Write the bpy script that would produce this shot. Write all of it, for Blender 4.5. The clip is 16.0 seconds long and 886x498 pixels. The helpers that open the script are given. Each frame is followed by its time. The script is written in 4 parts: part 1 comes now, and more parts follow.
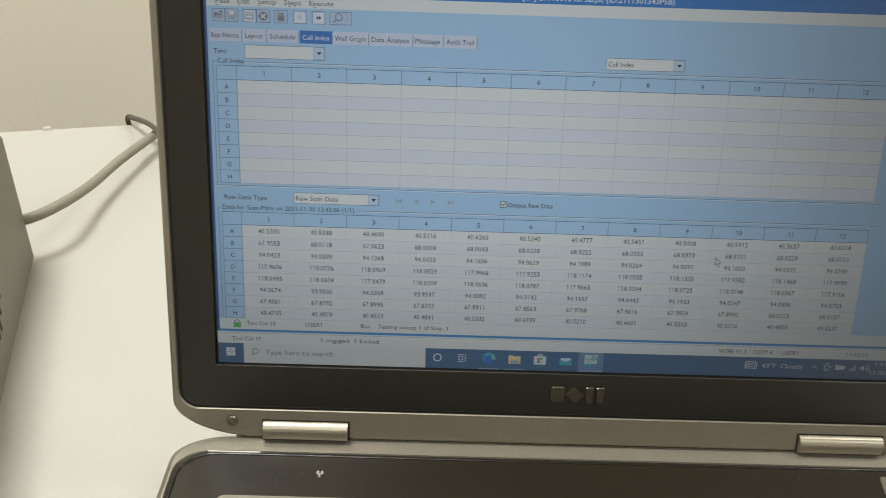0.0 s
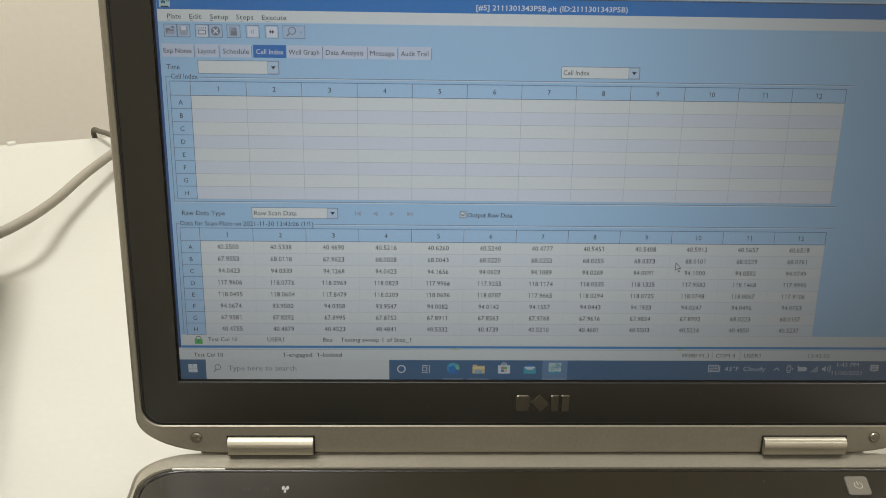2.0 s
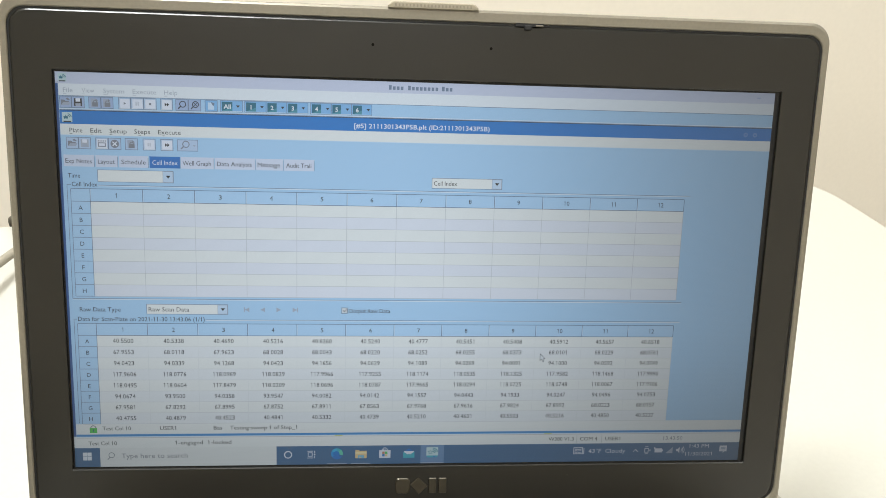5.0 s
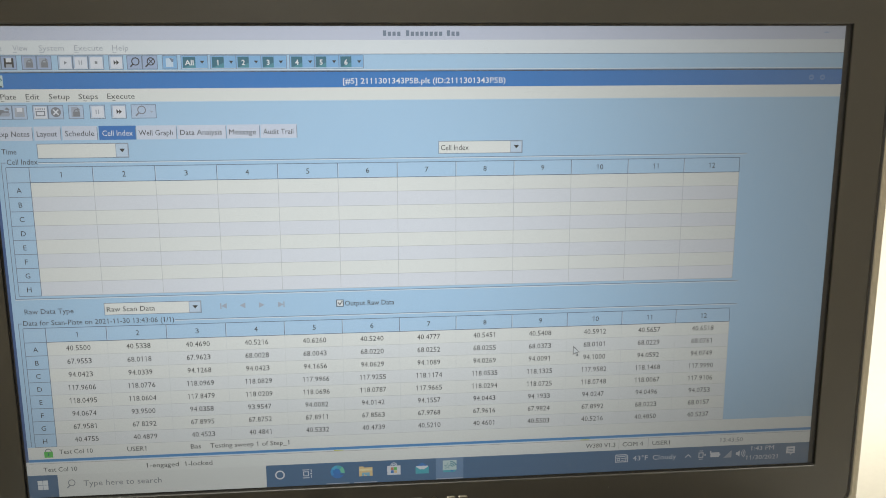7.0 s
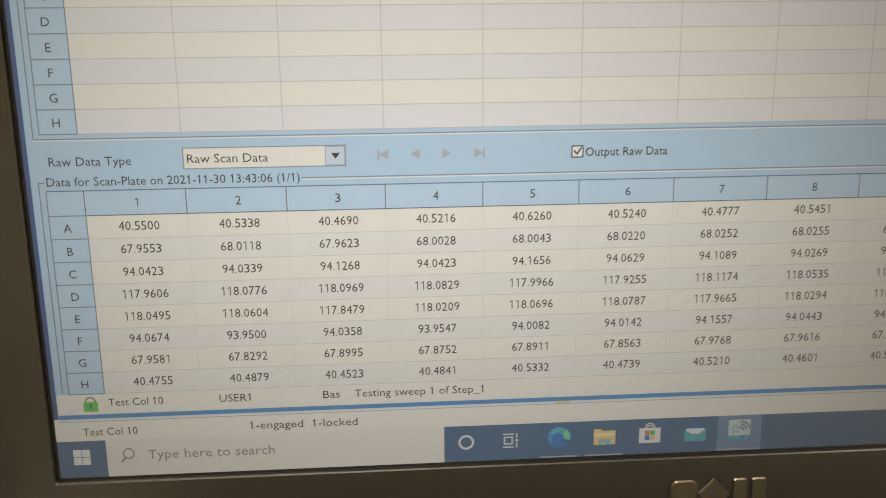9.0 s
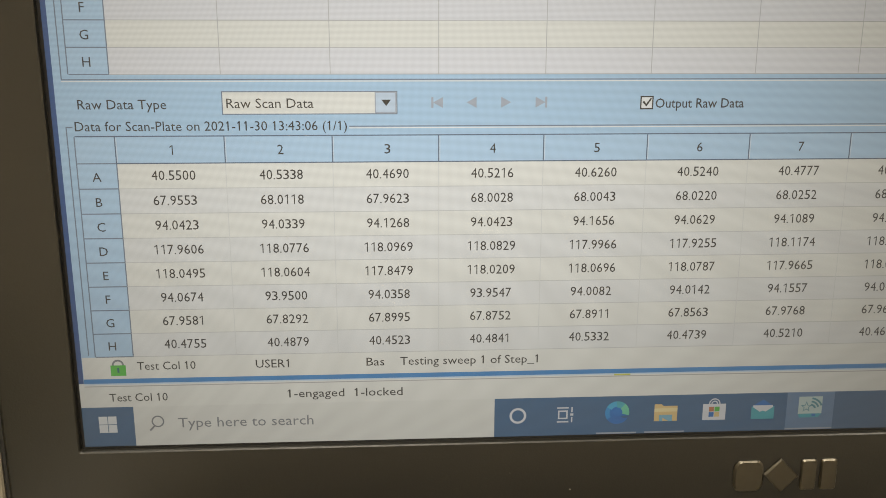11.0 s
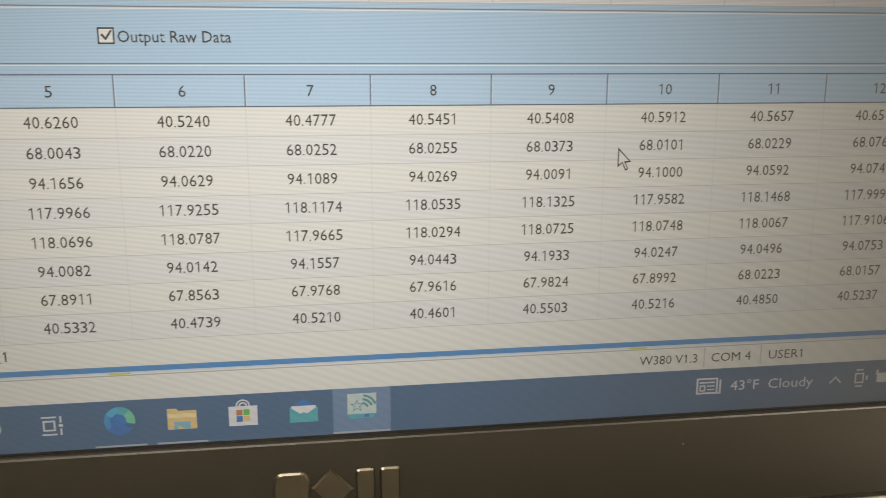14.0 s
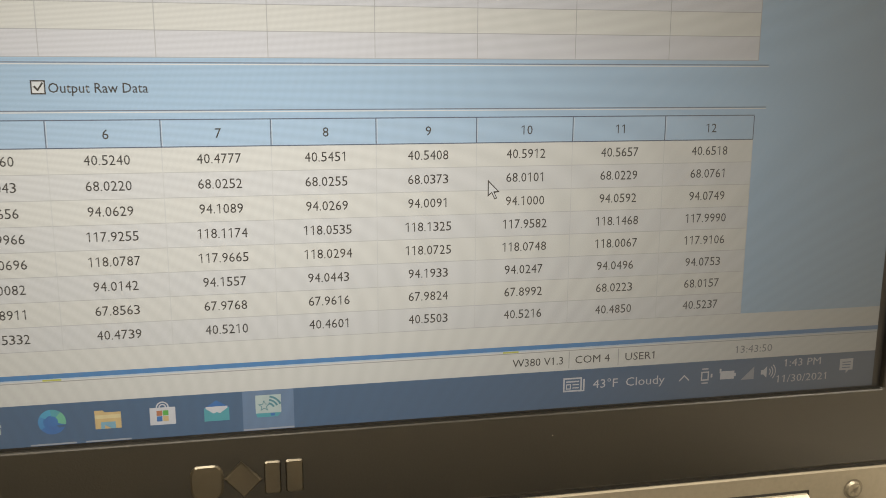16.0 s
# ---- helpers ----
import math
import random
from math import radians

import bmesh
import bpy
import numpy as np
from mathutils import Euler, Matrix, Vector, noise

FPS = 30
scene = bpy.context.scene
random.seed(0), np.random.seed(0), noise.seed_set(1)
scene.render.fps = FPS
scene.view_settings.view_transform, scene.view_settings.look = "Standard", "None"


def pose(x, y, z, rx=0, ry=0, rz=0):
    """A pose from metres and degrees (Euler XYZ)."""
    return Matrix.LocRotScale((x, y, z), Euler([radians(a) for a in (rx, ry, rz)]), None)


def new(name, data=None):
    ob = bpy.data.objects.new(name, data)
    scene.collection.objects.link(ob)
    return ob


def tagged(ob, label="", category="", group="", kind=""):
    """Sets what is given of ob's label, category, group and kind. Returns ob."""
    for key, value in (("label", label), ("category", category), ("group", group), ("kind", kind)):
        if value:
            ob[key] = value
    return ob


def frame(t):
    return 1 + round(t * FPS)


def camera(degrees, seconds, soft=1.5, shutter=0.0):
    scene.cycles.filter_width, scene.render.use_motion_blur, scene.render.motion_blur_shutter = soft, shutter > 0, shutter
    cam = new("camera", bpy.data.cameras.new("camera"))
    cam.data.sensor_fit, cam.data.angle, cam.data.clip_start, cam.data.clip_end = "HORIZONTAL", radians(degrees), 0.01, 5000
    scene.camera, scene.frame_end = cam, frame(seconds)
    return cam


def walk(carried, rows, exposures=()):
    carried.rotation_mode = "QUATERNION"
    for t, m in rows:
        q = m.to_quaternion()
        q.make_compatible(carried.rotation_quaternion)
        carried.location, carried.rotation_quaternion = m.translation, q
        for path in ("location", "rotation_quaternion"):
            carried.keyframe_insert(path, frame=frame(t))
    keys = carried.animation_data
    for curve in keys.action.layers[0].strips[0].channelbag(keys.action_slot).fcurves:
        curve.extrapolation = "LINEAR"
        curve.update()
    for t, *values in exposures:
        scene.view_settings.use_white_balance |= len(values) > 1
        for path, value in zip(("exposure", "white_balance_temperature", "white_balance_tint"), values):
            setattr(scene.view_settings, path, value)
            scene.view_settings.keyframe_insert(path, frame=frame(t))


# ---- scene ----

cam = camera(53.07, 16.0, soft=0.7, shutter=0.2)
ROWS = [
    (0.0, -0.0644, -0.2923, 0.3132, 56.72, -1.78, 0.32),
    (0.5, -0.0504, -0.2923, 0.3155, 57.01, -1.65, -1.07),
    (1.0, -0.0523, -0.2914, 0.3081, 56.81, -1.46, -1.27),
    (1.5, -0.0532, -0.2905, 0.3113, 56.86, -1.47, -1.33),
    (2.0, -0.0553, -0.2896, 0.3162, 56.88, -1.31, -1.32),
    (2.5, -0.0659, -0.2918, 0.3491, 58.16, -1.41, -1.24),
    (3.0, -0.0737, -0.3231, 0.3737, 58.27, -1.88, -2.05),
    (3.5, -0.0779, -0.3419, 0.3645, 58.27, -1.97, -2.31),
    (4.0, -0.0684, -0.3209, 0.3431, 58.43, -2.89, -3.89),
    (4.5, -0.0311, -0.3064, 0.3400, 60.30, -3.03, -4.39),
    (4.7, -0.0307, -0.3162, 0.3445, 61.45, -3.24, -4.44),
    (6.8, -0.0367, -0.2724, 0.3061, 62.64, -2.49, -6.29),
    (7.0, -0.0265, -0.2623, 0.3086, 61.24, -1.33, -5.12),
    (7.5, -0.0308, -0.2302, 0.2963, 59.86, -0.70, -5.15),
    (8.0, -0.0469, -0.2013, 0.2740, 59.72, -0.49, -4.81),
    (8.5, -0.0582, -0.1715, 0.2475, 59.36, -0.61, -4.25),
    (9.0, -0.0784, -0.1569, 0.2088, 60.12, -0.50, -3.95),
    (9.5, -0.0865, -0.1540, 0.2032, 59.48, -0.55, -2.63),
    (9.7, -0.0895, -0.1539, 0.2015, 59.53, -0.63, -2.63),
    (11.8, -0.0823, -0.1413, 0.1875, 59.50, -1.09, -3.32),
    (12.0, -0.0711, -0.1399, 0.1842, 59.42, -0.79, -2.67),
    (12.5, -0.0520, -0.1375, 0.1813, 59.49, -1.32, -3.92),
    (13.0, -0.0375, -0.1358, 0.1784, 60.13, -1.68, -4.89),
    (13.5, -0.0187, -0.1358, 0.1741, 60.53, -2.14, -6.30),
    (14.0, -0.0032, -0.1307, 0.1733, 60.88, -2.60, -8.26),
    (14.5, 0.0111, -0.1319, 0.1740, 61.51, -2.79, -8.83),
    (15.0, 0.0166, -0.1340, 0.1736, 61.76, -3.05, -9.56),
    (15.5, 0.0138, -0.1404, 0.1789, 61.94, -3.40, -10.41),
    (16.0, 0.0067, -0.1552, 0.1871, 62.08, -3.41, -10.79),
]
EXPOSURES = [(0, -0.64, 5900, 8), (0.5, -0.57, 5900, 8.5), (2, -0.56, 5950, 8.5), (3.5, -0.52, 5950, 8.5), (4, -0.51, 5850, 8), (4.5, -0.16, 5700, 8), (7, 0.1, 6200, 8), (8, 0.12, 6500, 8.5), (9, 0.1, 7250, 11.5), (9.7, 0.12, 7250, 11.5), (11.8, 0.14, 6750, 9.5), (12.5, 0.17, 6800, 10), (14.5, 0.25, 7100, 12.5), (16, 0.18, 7100, 12)]
walk(cam, [(t, pose(x, y, z, rx, ry, rz)) for t, x, y, z, rx, ry, rz in ROWS], EXPOSURES)

# ---- light ----
YAW = 12.0                                   # the bench and the room are turned to the laptop by this
ROOM = pose(0.0, 0.0, 0.0, 0, 0, YAW)
FLOOR_Z, CEIL_Z = -0.75, 1.95

world = bpy.data.worlds.new("world")
world.use_nodes = True
world.node_tree.nodes["Background"].inputs[0].default_value = (0.9, 0.93, 1.0, 1)
world.node_tree.nodes["Background"].inputs[1].default_value = 0.05
scene.world = world

PANELS = [(-0.55, 0.20), (1.25, 0.20), (-0.55, -1.7), (1.25, -1.7)]   # ceiling panels, in the room's axes
WATTS = (50.0, 16.5, 27.0, 16.5)
for watts, (px, py) in zip(WATTS, PANELS):
    data = bpy.data.lights.new("panel_light", "AREA")
    data.shape, data.size, data.size_y = "RECTANGLE", 0.50, 0.50
    data.energy, data.color = watts, (1.0, 0.94, 0.83)
    lamp = new("panel_light", data)
    lamp.matrix_basis = ROOM @ pose(px, py, CEIL_Z - 0.03, 0, 0, 0)


# ---- materials ----
def srgb(r, g, b):
    f = lambda c: (c / 255 / 12.92) if c <= 10 else ((c / 255 + 0.055) / 1.055) ** 2.4
    return (f(r), f(g), f(b), 1.0)


def mat(name, colour, rough=0.5, metal=0.0, grain=0.0, scale=200.0, bump=0.0, stain=0.0, stain_scale=6.0, spec=0.5, coat=0.0):
    """A painted, moulded or metal surface: grain and stains vary colour and gloss, bump gives relief."""
    m = bpy.data.materials.new(name)
    m.use_nodes = True
    nt = m.node_tree
    b = nt.nodes["Principled BSDF"]
    b.inputs["Base Color"].default_value = colour
    b.inputs["Roughness"].default_value = rough
    b.inputs["Metallic"].default_value = metal
    b.inputs["Specular IOR Level"].default_value = spec
    b.inputs["Coat Weight"].default_value = coat
    co = nt.nodes.new("ShaderNodeTexCoord")
    fine = nt.nodes.new("ShaderNodeTexNoise")
    fine.inputs["Scale"].default_value, fine.inputs["Detail"].default_value = scale, 3
    wide = nt.nodes.new("ShaderNodeTexNoise")
    wide.inputs["Scale"].default_value, wide.inputs["Detail"].default_value = stain_scale, 5
    for n in (fine, wide):
        nt.links.new(co.outputs["Object"], n.inputs["Vector"])
    last = None
    for n, amount in ((fine, grain), (wide, stain)):
        if amount <= 0:
            continue
        ramp = nt.nodes.new("ShaderNodeMapRange")
        ramp.inputs["From Min"].default_value, ramp.inputs["From Max"].default_value = 0.3, 0.7
        ramp.inputs["To Min"].default_value, ramp.inputs["To Max"].default_value = 1 - amount, 1 + amount
        nt.links.new(n.outputs["Fac"], ramp.inputs["Value"])
        mix = nt.nodes.new("ShaderNodeVectorMath")
        mix.operation = "SCALE"
        if last is None:
            mix.inputs[0].default_value = colour[:3]
        else:
            nt.links.new(last, mix.inputs[0])
        nt.links.new(ramp.outputs["Result"], mix.inputs["Scale"])
        last = mix.outputs["Vector"]
    if last is not None:
        nt.links.new(last, b.inputs["Base Color"])
        rr = nt.nodes.new("ShaderNodeMapRange")
        rr.inputs["To Min"].default_value, rr.inputs["To Max"].default_value = rough * 0.85, min(1, rough * 1.15)
        nt.links.new(wide.outputs["Fac"], rr.inputs["Value"])
        nt.links.new(rr.outputs["Result"], b.inputs["Roughness"])
    if bump > 0:
        bn = nt.nodes.new("ShaderNodeBump")
        bn.inputs["Strength"].default_value, bn.inputs["Distance"].default_value = bump, 0.0003
        nt.links.new(fine.outputs["Fac"], bn.inputs["Height"])
        nt.links.new(bn.outputs["Normal"], b.inputs["Normal"])
    return m


def lit(name, r, g, b, gain=1.0):
    """A colour shown by the display: light under a dark polarising film, which swallows more of it, and of blue most,
    the more aslant it leaves.
    A fixed dimming to the right end and the foot, put into the glow, stands in for slanting views; fine rows and
    columns of dots cross it; the matt face adds a faint haze."""
    m = bpy.data.materials.new(name)
    m.use_nodes = True
    m.cycles.emission_sampling = "NONE"
    nt = m.node_tree
    p = nt.nodes["Principled BSDF"]
    p.inputs["Base Color"].default_value = (0, 0, 0, 1)
    p.inputs["Specular IOR Level"].default_value = 0.0
    p.inputs["Coat Weight"].default_value = 1.0
    p.inputs["Coat IOR"].default_value = 1.01
    p.inputs["Coat Tint"].default_value = (*(2.0 ** -k for k in FILM), 1)
    p.inputs["Emission Color"].default_value = (*(c * 2.0 ** (k - FILM[1]) for c, k in zip(srgb(r, g, b), FILM)), 1)
    tilt = nt.nodes.new("ShaderNodeCombineXYZ")          # the film's axis leans up from the display's own
    for i, c in enumerate(FILM_AXIS):
        tilt.inputs[i].default_value = c
    nt.links.new(tilt.outputs[0], p.inputs["Coat Normal"])
    face = nt.nodes.new("ShaderNodeBsdfPrincipled")
    face.inputs["Base Color"].default_value = (0.02, 0.02, 0.02, 1)
    face.inputs["Roughness"].default_value = 0.42
    both = nt.nodes.new("ShaderNodeAddShader")
    nt.links.new(p.outputs[0], both.inputs[0])
    nt.links.new(face.outputs[0], both.inputs[1])
    nt.links.new(both.outputs[0], nt.nodes["Material Output"].inputs["Surface"])
    co = nt.nodes.new("ShaderNodeTexCoord")
    sp = nt.nodes.new("ShaderNodeSeparateXYZ")
    nt.links.new(co.outputs["Object"], sp.inputs[0])

    def span(socket, f0, f1, t0, t1):
        n = nt.nodes.new("ShaderNodeMapRange")
        n.interpolation_type = "SMOOTHSTEP"
        for key, value in (("From Min", f0), ("From Max", f1), ("To Min", t0), ("To Max", t1)):
            n.inputs[key].default_value = value
        nt.links.new(sp.outputs[socket], n.inputs["Value"])
        return n.outputs["Result"]

    def ripple(socket, pitch, depth):
        """1 at the middle of a dot, 1 - 2 * depth at its edge."""
        k = nt.nodes.new("ShaderNodeMath")
        k.operation = "MULTIPLY"
        k.inputs[1].default_value = 2 * math.pi / pitch
        nt.links.new(sp.outputs[socket], k.inputs[0])
        w = nt.nodes.new("ShaderNodeMath")
        w.operation = "COSINE"
        nt.links.new(k.outputs[0], w.inputs[0])
        u = nt.nodes.new("ShaderNodeMath")
        u.operation = "MULTIPLY_ADD"
        u.inputs[1].default_value, u.inputs[2].default_value = depth, 1 - depth * 0.2
        nt.links.new(w.outputs[0], u.inputs[0])
        return u.outputs[0]

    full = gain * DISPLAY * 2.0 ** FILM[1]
    # fixed fades in the emission stand in for the dimmer slanting view
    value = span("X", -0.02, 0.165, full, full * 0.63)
    for other in (span("Z", -0.005, 0.075, 0.66, 1.0), ripple("Z", 0.17395 / 768, 0.12), ripple("X", 0.3094 / 1366, 0.05)):
        t = nt.nodes.new("ShaderNodeMath")
        t.operation = "MULTIPLY"
        nt.links.new(value, t.inputs[0])
        nt.links.new(other, t.inputs[1])
        value = t.outputs[0]
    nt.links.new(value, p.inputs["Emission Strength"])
    return m


LEAN = 16.78                                 # the lid leans back by this
DISPLAY = 0.73
FILM = (7.35, 7.5, 7.9)                      # stops that the film takes from red, green and blue, straight through
FILM_UP = radians(LEAN + 10.2)
FILM_AXIS = (-0.03, -math.cos(FILM_UP), math.sin(FILM_UP))
SILVER = mat("brushed_magnesium", srgb(147, 141, 127), 0.40, 0.55, 0.05, 900, 0.05, 0.05, 14)
# the base's silver again, darkened to stand in for shade on the lid
LID_SILVER = mat("shaded_lid_metal", srgb(139, 133, 119), 0.40, 0.55, 0.05, 900, 0.05, 0.05, 14)
SILVER_HINGE = mat("hinge_metal", srgb(172, 165, 148), 0.34, 0.7, 0.04, 900, 0.04, 0.04, 20)
BEZEL = mat("bezel_plastic", srgb(16, 15, 9), 0.32, 0.0, 0.10, 2500, 0.10, 0.10, 18, 0.76)
GROOVE = mat("dark_groove", srgb(20, 19, 17), 0.6, 0.0, 0.05, 800)
HOLE = mat("hole_dark", srgb(8, 8, 7), 0.9, 0.0, 0.03, 800, 0.0, 0.0, 20, 0.0)
DECK = mat("deck_plastic", srgb(38, 33, 22), 0.3, 0.0, 0.10, 2200, 0.08, 0.10, 20, 0.40)
RIM = mat("added_rim_gloss", srgb(34, 31, 26), 0.20, 0.0, 0.0, 800, 0.0, 0.0, 20, 0.45)
KEYCAP = mat("key_plastic", srgb(30, 30, 30), 0.5, 0.0, 0.05, 1500, 0.05)
CHROME = mat("chrome_badge", srgb(100, 96, 86), 0.34, 1.0, 0.03, 700)
BUTTON = mat("button_metal", srgb(118, 112, 100), 0.42, 0.35, 0.04, 900)
SYMBOL = mat("button_symbol_paint", srgb(172, 166, 152), 0.5)
SCREW = mat("screw_metal", srgb(128, 122, 108), 0.26, 0.6, 0.05, 900)
RECESS = mat("recess_shade", srgb(104, 98, 86), 0.5, 0.5)
DUST = mat("dust_lint", srgb(116, 112, 102), 0.9)
UNLIT = mat("unlit_light_lens", srgb(36, 34, 30), 0.5)
PALE_EDGE = mat("pale_edge_strip", srgb(236, 232, 222), 0.3, 0.2, 0.03, 900)
RUBBER = mat("rubber", srgb(28, 28, 27), 0.75)
BENCH = mat("bench_laminate", srgb(189, 187, 178), 0.38, 0.0, 0.015, 300, 0.02, 0.02, 4)
WALL = mat("wall_paint", srgb(246, 238, 223), 0.85, 0.0, 0.012, 120, 0.04, 0.03, 1.5)
CEILING = mat("ceiling_tile", srgb(225, 222, 214), 0.9, 0.0, 0.06, 60, 0.2, 0.02, 2)
FLOOR = mat("floor_vinyl", srgb(150, 146, 138), 0.5, 0.0, 0.06, 90, 0.05, 0.05, 3)
INSTRUMENT = mat("instrument_paint", srgb(128, 124, 111), 0.55, 0.0, 0.05, 1600, 0.25, 0.03, 12)
INSTRUMENT_TOP = mat("instrument_top_paint", srgb(222, 218, 206), 0.5, 0.0, 0.03, 1600, 0.15, 0.02, 12)
SLOT = mat("slot_dark", srgb(54, 50, 42), 0.8)
CABLE_GREY = mat("grey_cable_jacket", srgb(146, 140, 126), 0.55, 0.0, 0.04, 700, 0.05, 0.05, 25)
CABLE_DARK = mat("dark_cable_jacket", srgb(88, 82, 70), 0.55, 0.0, 0.04, 700, 0.05, 0.05, 25)
CABLE_PALE = mat("pale_cable_jacket", srgb(160, 155, 142), 0.55, 0.0, 0.03, 700, 0.05, 0.03, 25)
PRINT = mat("cable_print", srgb(50, 48, 44), 0.6)
PANEL_BLACK = mat("panel_black", srgb(9, 9, 10), 0.4, 0.0, 0.05, 500)
LAMP = bpy.data.materials.new("lamp_diffuser")
LAMP.use_nodes = True
LAMP.node_tree.nodes["Principled BSDF"].inputs["Emission Color"].default_value = (1.0, 0.95, 0.85, 1)
LAMP.node_tree.nodes["Principled BSDF"].inputs["Emission Strength"].default_value = 3.0
LED = bpy.data.materials.new("led_white")
LED.use_nodes = True
LED.node_tree.nodes["Principled BSDF"].inputs["Emission Color"].default_value = (1.0, 0.93, 0.85, 1)
LED.node_tree.nodes["Principled BSDF"].inputs["Base Color"].default_value = (0.35, 0.33, 0.31, 1)
LED.node_tree.nodes["Principled BSDF"].inputs["Emission Strength"].default_value = 0.28


# ---- mesh helpers ----
def part(name, bm, material, parent=None, label="", m=None, smooth=False):
    me = bpy.data.meshes.new(name)
    bm.normal_update()
    bm.to_mesh(me)
    bm.free()
    me.materials.append(material)
    if smooth:
        for p in me.polygons:
            p.use_smooth = True
    ob = new(name, me)
    ob.parent = parent
    if m is not None:
        ob.matrix_basis = m
    if label:
        ob["label"] = label
    return ob


def box(x0, x1, y0, y1, z0, z1, bevel=0.0, segments=2):
    bm = bmesh.new()
    bmesh.ops.create_cube(bm, size=1.0)
    for v in bm.verts:
        v.co = Vector((x0 + (v.co.x + 0.5) * (x1 - x0), y0 + (v.co.y + 0.5) * (y1 - y0), z0 + (v.co.z + 0.5) * (z1 - z0)))
    if bevel:
        bmesh.ops.bevel(bm, geom=bm.edges[:], offset=bevel, segments=segments, profile=0.5, affect="EDGES")
    return bm


def rrect(x0, x1, z0, z1, top, bottom, n=7):
    """A rounded rectangle as (a, b) points; top and bottom: the corner's two half-axes."""
    pts = []
    for cx, cz, (ra, rb), a0 in ((x1, z1, top, 0), (x0, z1, top, 90), (x0, z0, bottom, 180), (x1, z0, bottom, 270)):
        ox = cx - ra if cx == x1 else cx + ra
        oz = cz - rb if cz == z1 else cz + rb
        for i in range(n):
            a = radians(a0 + 90 * i / (n - 1))
            pts.append((ox + ra * math.cos(a), oz + rb * math.sin(a)))
    return pts


def loft(loops, closed=True, cap_first=False, cap_last=False):
    """Joins rings of equally many 3D points."""
    bm = bmesh.new()
    rings = [[bm.verts.new(p) for p in ring] for ring in loops]
    n = len(rings[0])
    for a, b in zip(rings, rings[1:]):
        for i in range(n if closed else n - 1):
            j = (i + 1) % n
            bm.faces.new((a[i], a[j], b[j], b[i]))
    if cap_first:
        bm.faces.new(rings[0])
    if cap_last:
        bm.faces.new(rings[-1])
    bmesh.ops.recalc_face_normals(bm, faces=bm.faces[:])
    return bm


def xz(pts, y):
    return [(a, y, b) for a, b in pts]


def xy(pts, z):
    return [(a, b, z) for a, b in pts]


def prism(pts, plane, d0, d1):
    """A solid between two copies of an outline; plane 'xz' or 'xy'."""
    place = xz if plane == "xz" else xy
    return loft([place(pts, d0), place(pts, d1)], cap_first=True, cap_last=True)


def tube(points, radius, sides=12, steps=8):
    """A round cable along a smooth curve through the points."""
    p = [Vector(q) for q in points]
    p = [p[0] * 2 - p[1]] + p + [p[-1] * 2 - p[-2]]
    path = []
    for i in range(1, len(p) - 2):
        for s in range(steps):
            t = s / steps
            path.append(0.5 * (2 * p[i] + (p[i + 1] - p[i - 1]) * t + (2 * p[i - 1] - 5 * p[i] + 4 * p[i + 1] - p[i + 2]) * t * t
                               + (3 * p[i] - p[i - 1] - 3 * p[i + 1] + p[i + 2]) * t ** 3))
    path.append(p[-2])
    rings = []
    for i, c in enumerate(path):
        d = (path[min(i + 1, len(path) - 1)] - path[max(i - 1, 0)]).normalized()
        side = d.cross(Vector((0, 0, 1)))
        side = side.normalized() if side.length > 1e-4 else Vector((1, 0, 0))
        up = side.cross(d)
        rings.append([c + radius * (math.cos(2 * math.pi * k / sides) * side + math.sin(2 * math.pi * k / sides) * up) for k in range(sides)])
    return loft(rings, cap_first=True, cap_last=True)


# ---- setting ----
def setting(name, bm, material, label, category, m=ROOM):
    return tagged(part(name, bm, material, None, "", m), label, category, "", "structure")


setting("wall_north", box(-3.2, 3.2, 0.95, 1.07, FLOOR_Z, CEIL_Z), WALL, "plain beige painted wall behind the bench", "wall")
setting("wall_south", box(-3.2, 3.2, -3.62, -3.5, FLOOR_Z, CEIL_Z), WALL, "plain beige painted wall across the room", "wall")
setting("wall_west", box(-3.32, -3.2, -3.62, 1.07, FLOOR_Z, CEIL_Z), WALL, "plain beige painted side wall", "wall")
setting("wall_east", box(3.2, 3.32, -3.62, 1.07, FLOOR_Z, CEIL_Z), WALL, "plain beige painted side wall", "wall")
setting("floor", box(-3.32, 3.32, -3.62, 1.07, FLOOR_Z - 0.1, FLOOR_Z), FLOOR, "grey vinyl floor", "floor")
setting("ceiling", box(-3.32, 3.32, -3.62, 1.07, CEIL_Z, CEIL_Z + 0.1), CEILING, "off-white ceiling", "ceiling")

for i, (px, py) in enumerate(PANELS):
    light = tagged(new("ceiling_light"), "white square ceiling light panel, switched on", "ceiling light", "ceiling light panels")
    light.matrix_basis = ROOM @ pose(px, py, CEIL_Z)
    part("diffuser", box(-0.285, 0.285, -0.285, 0.285, -0.018, -0.004), LAMP, light, "glowing white diffuser")
    for name, q in (("frame", (-0.31, 0.31, 0.285, 0.31)), ("frame", (-0.31, 0.31, -0.31, -0.285)), ("frame", (-0.31, -0.285, -0.285, 0.285)), ("frame", (0.285, 0.31, -0.285, 0.285))):
        part(name, box(*q, -0.025, 0.0, 0.003), CEILING, light)


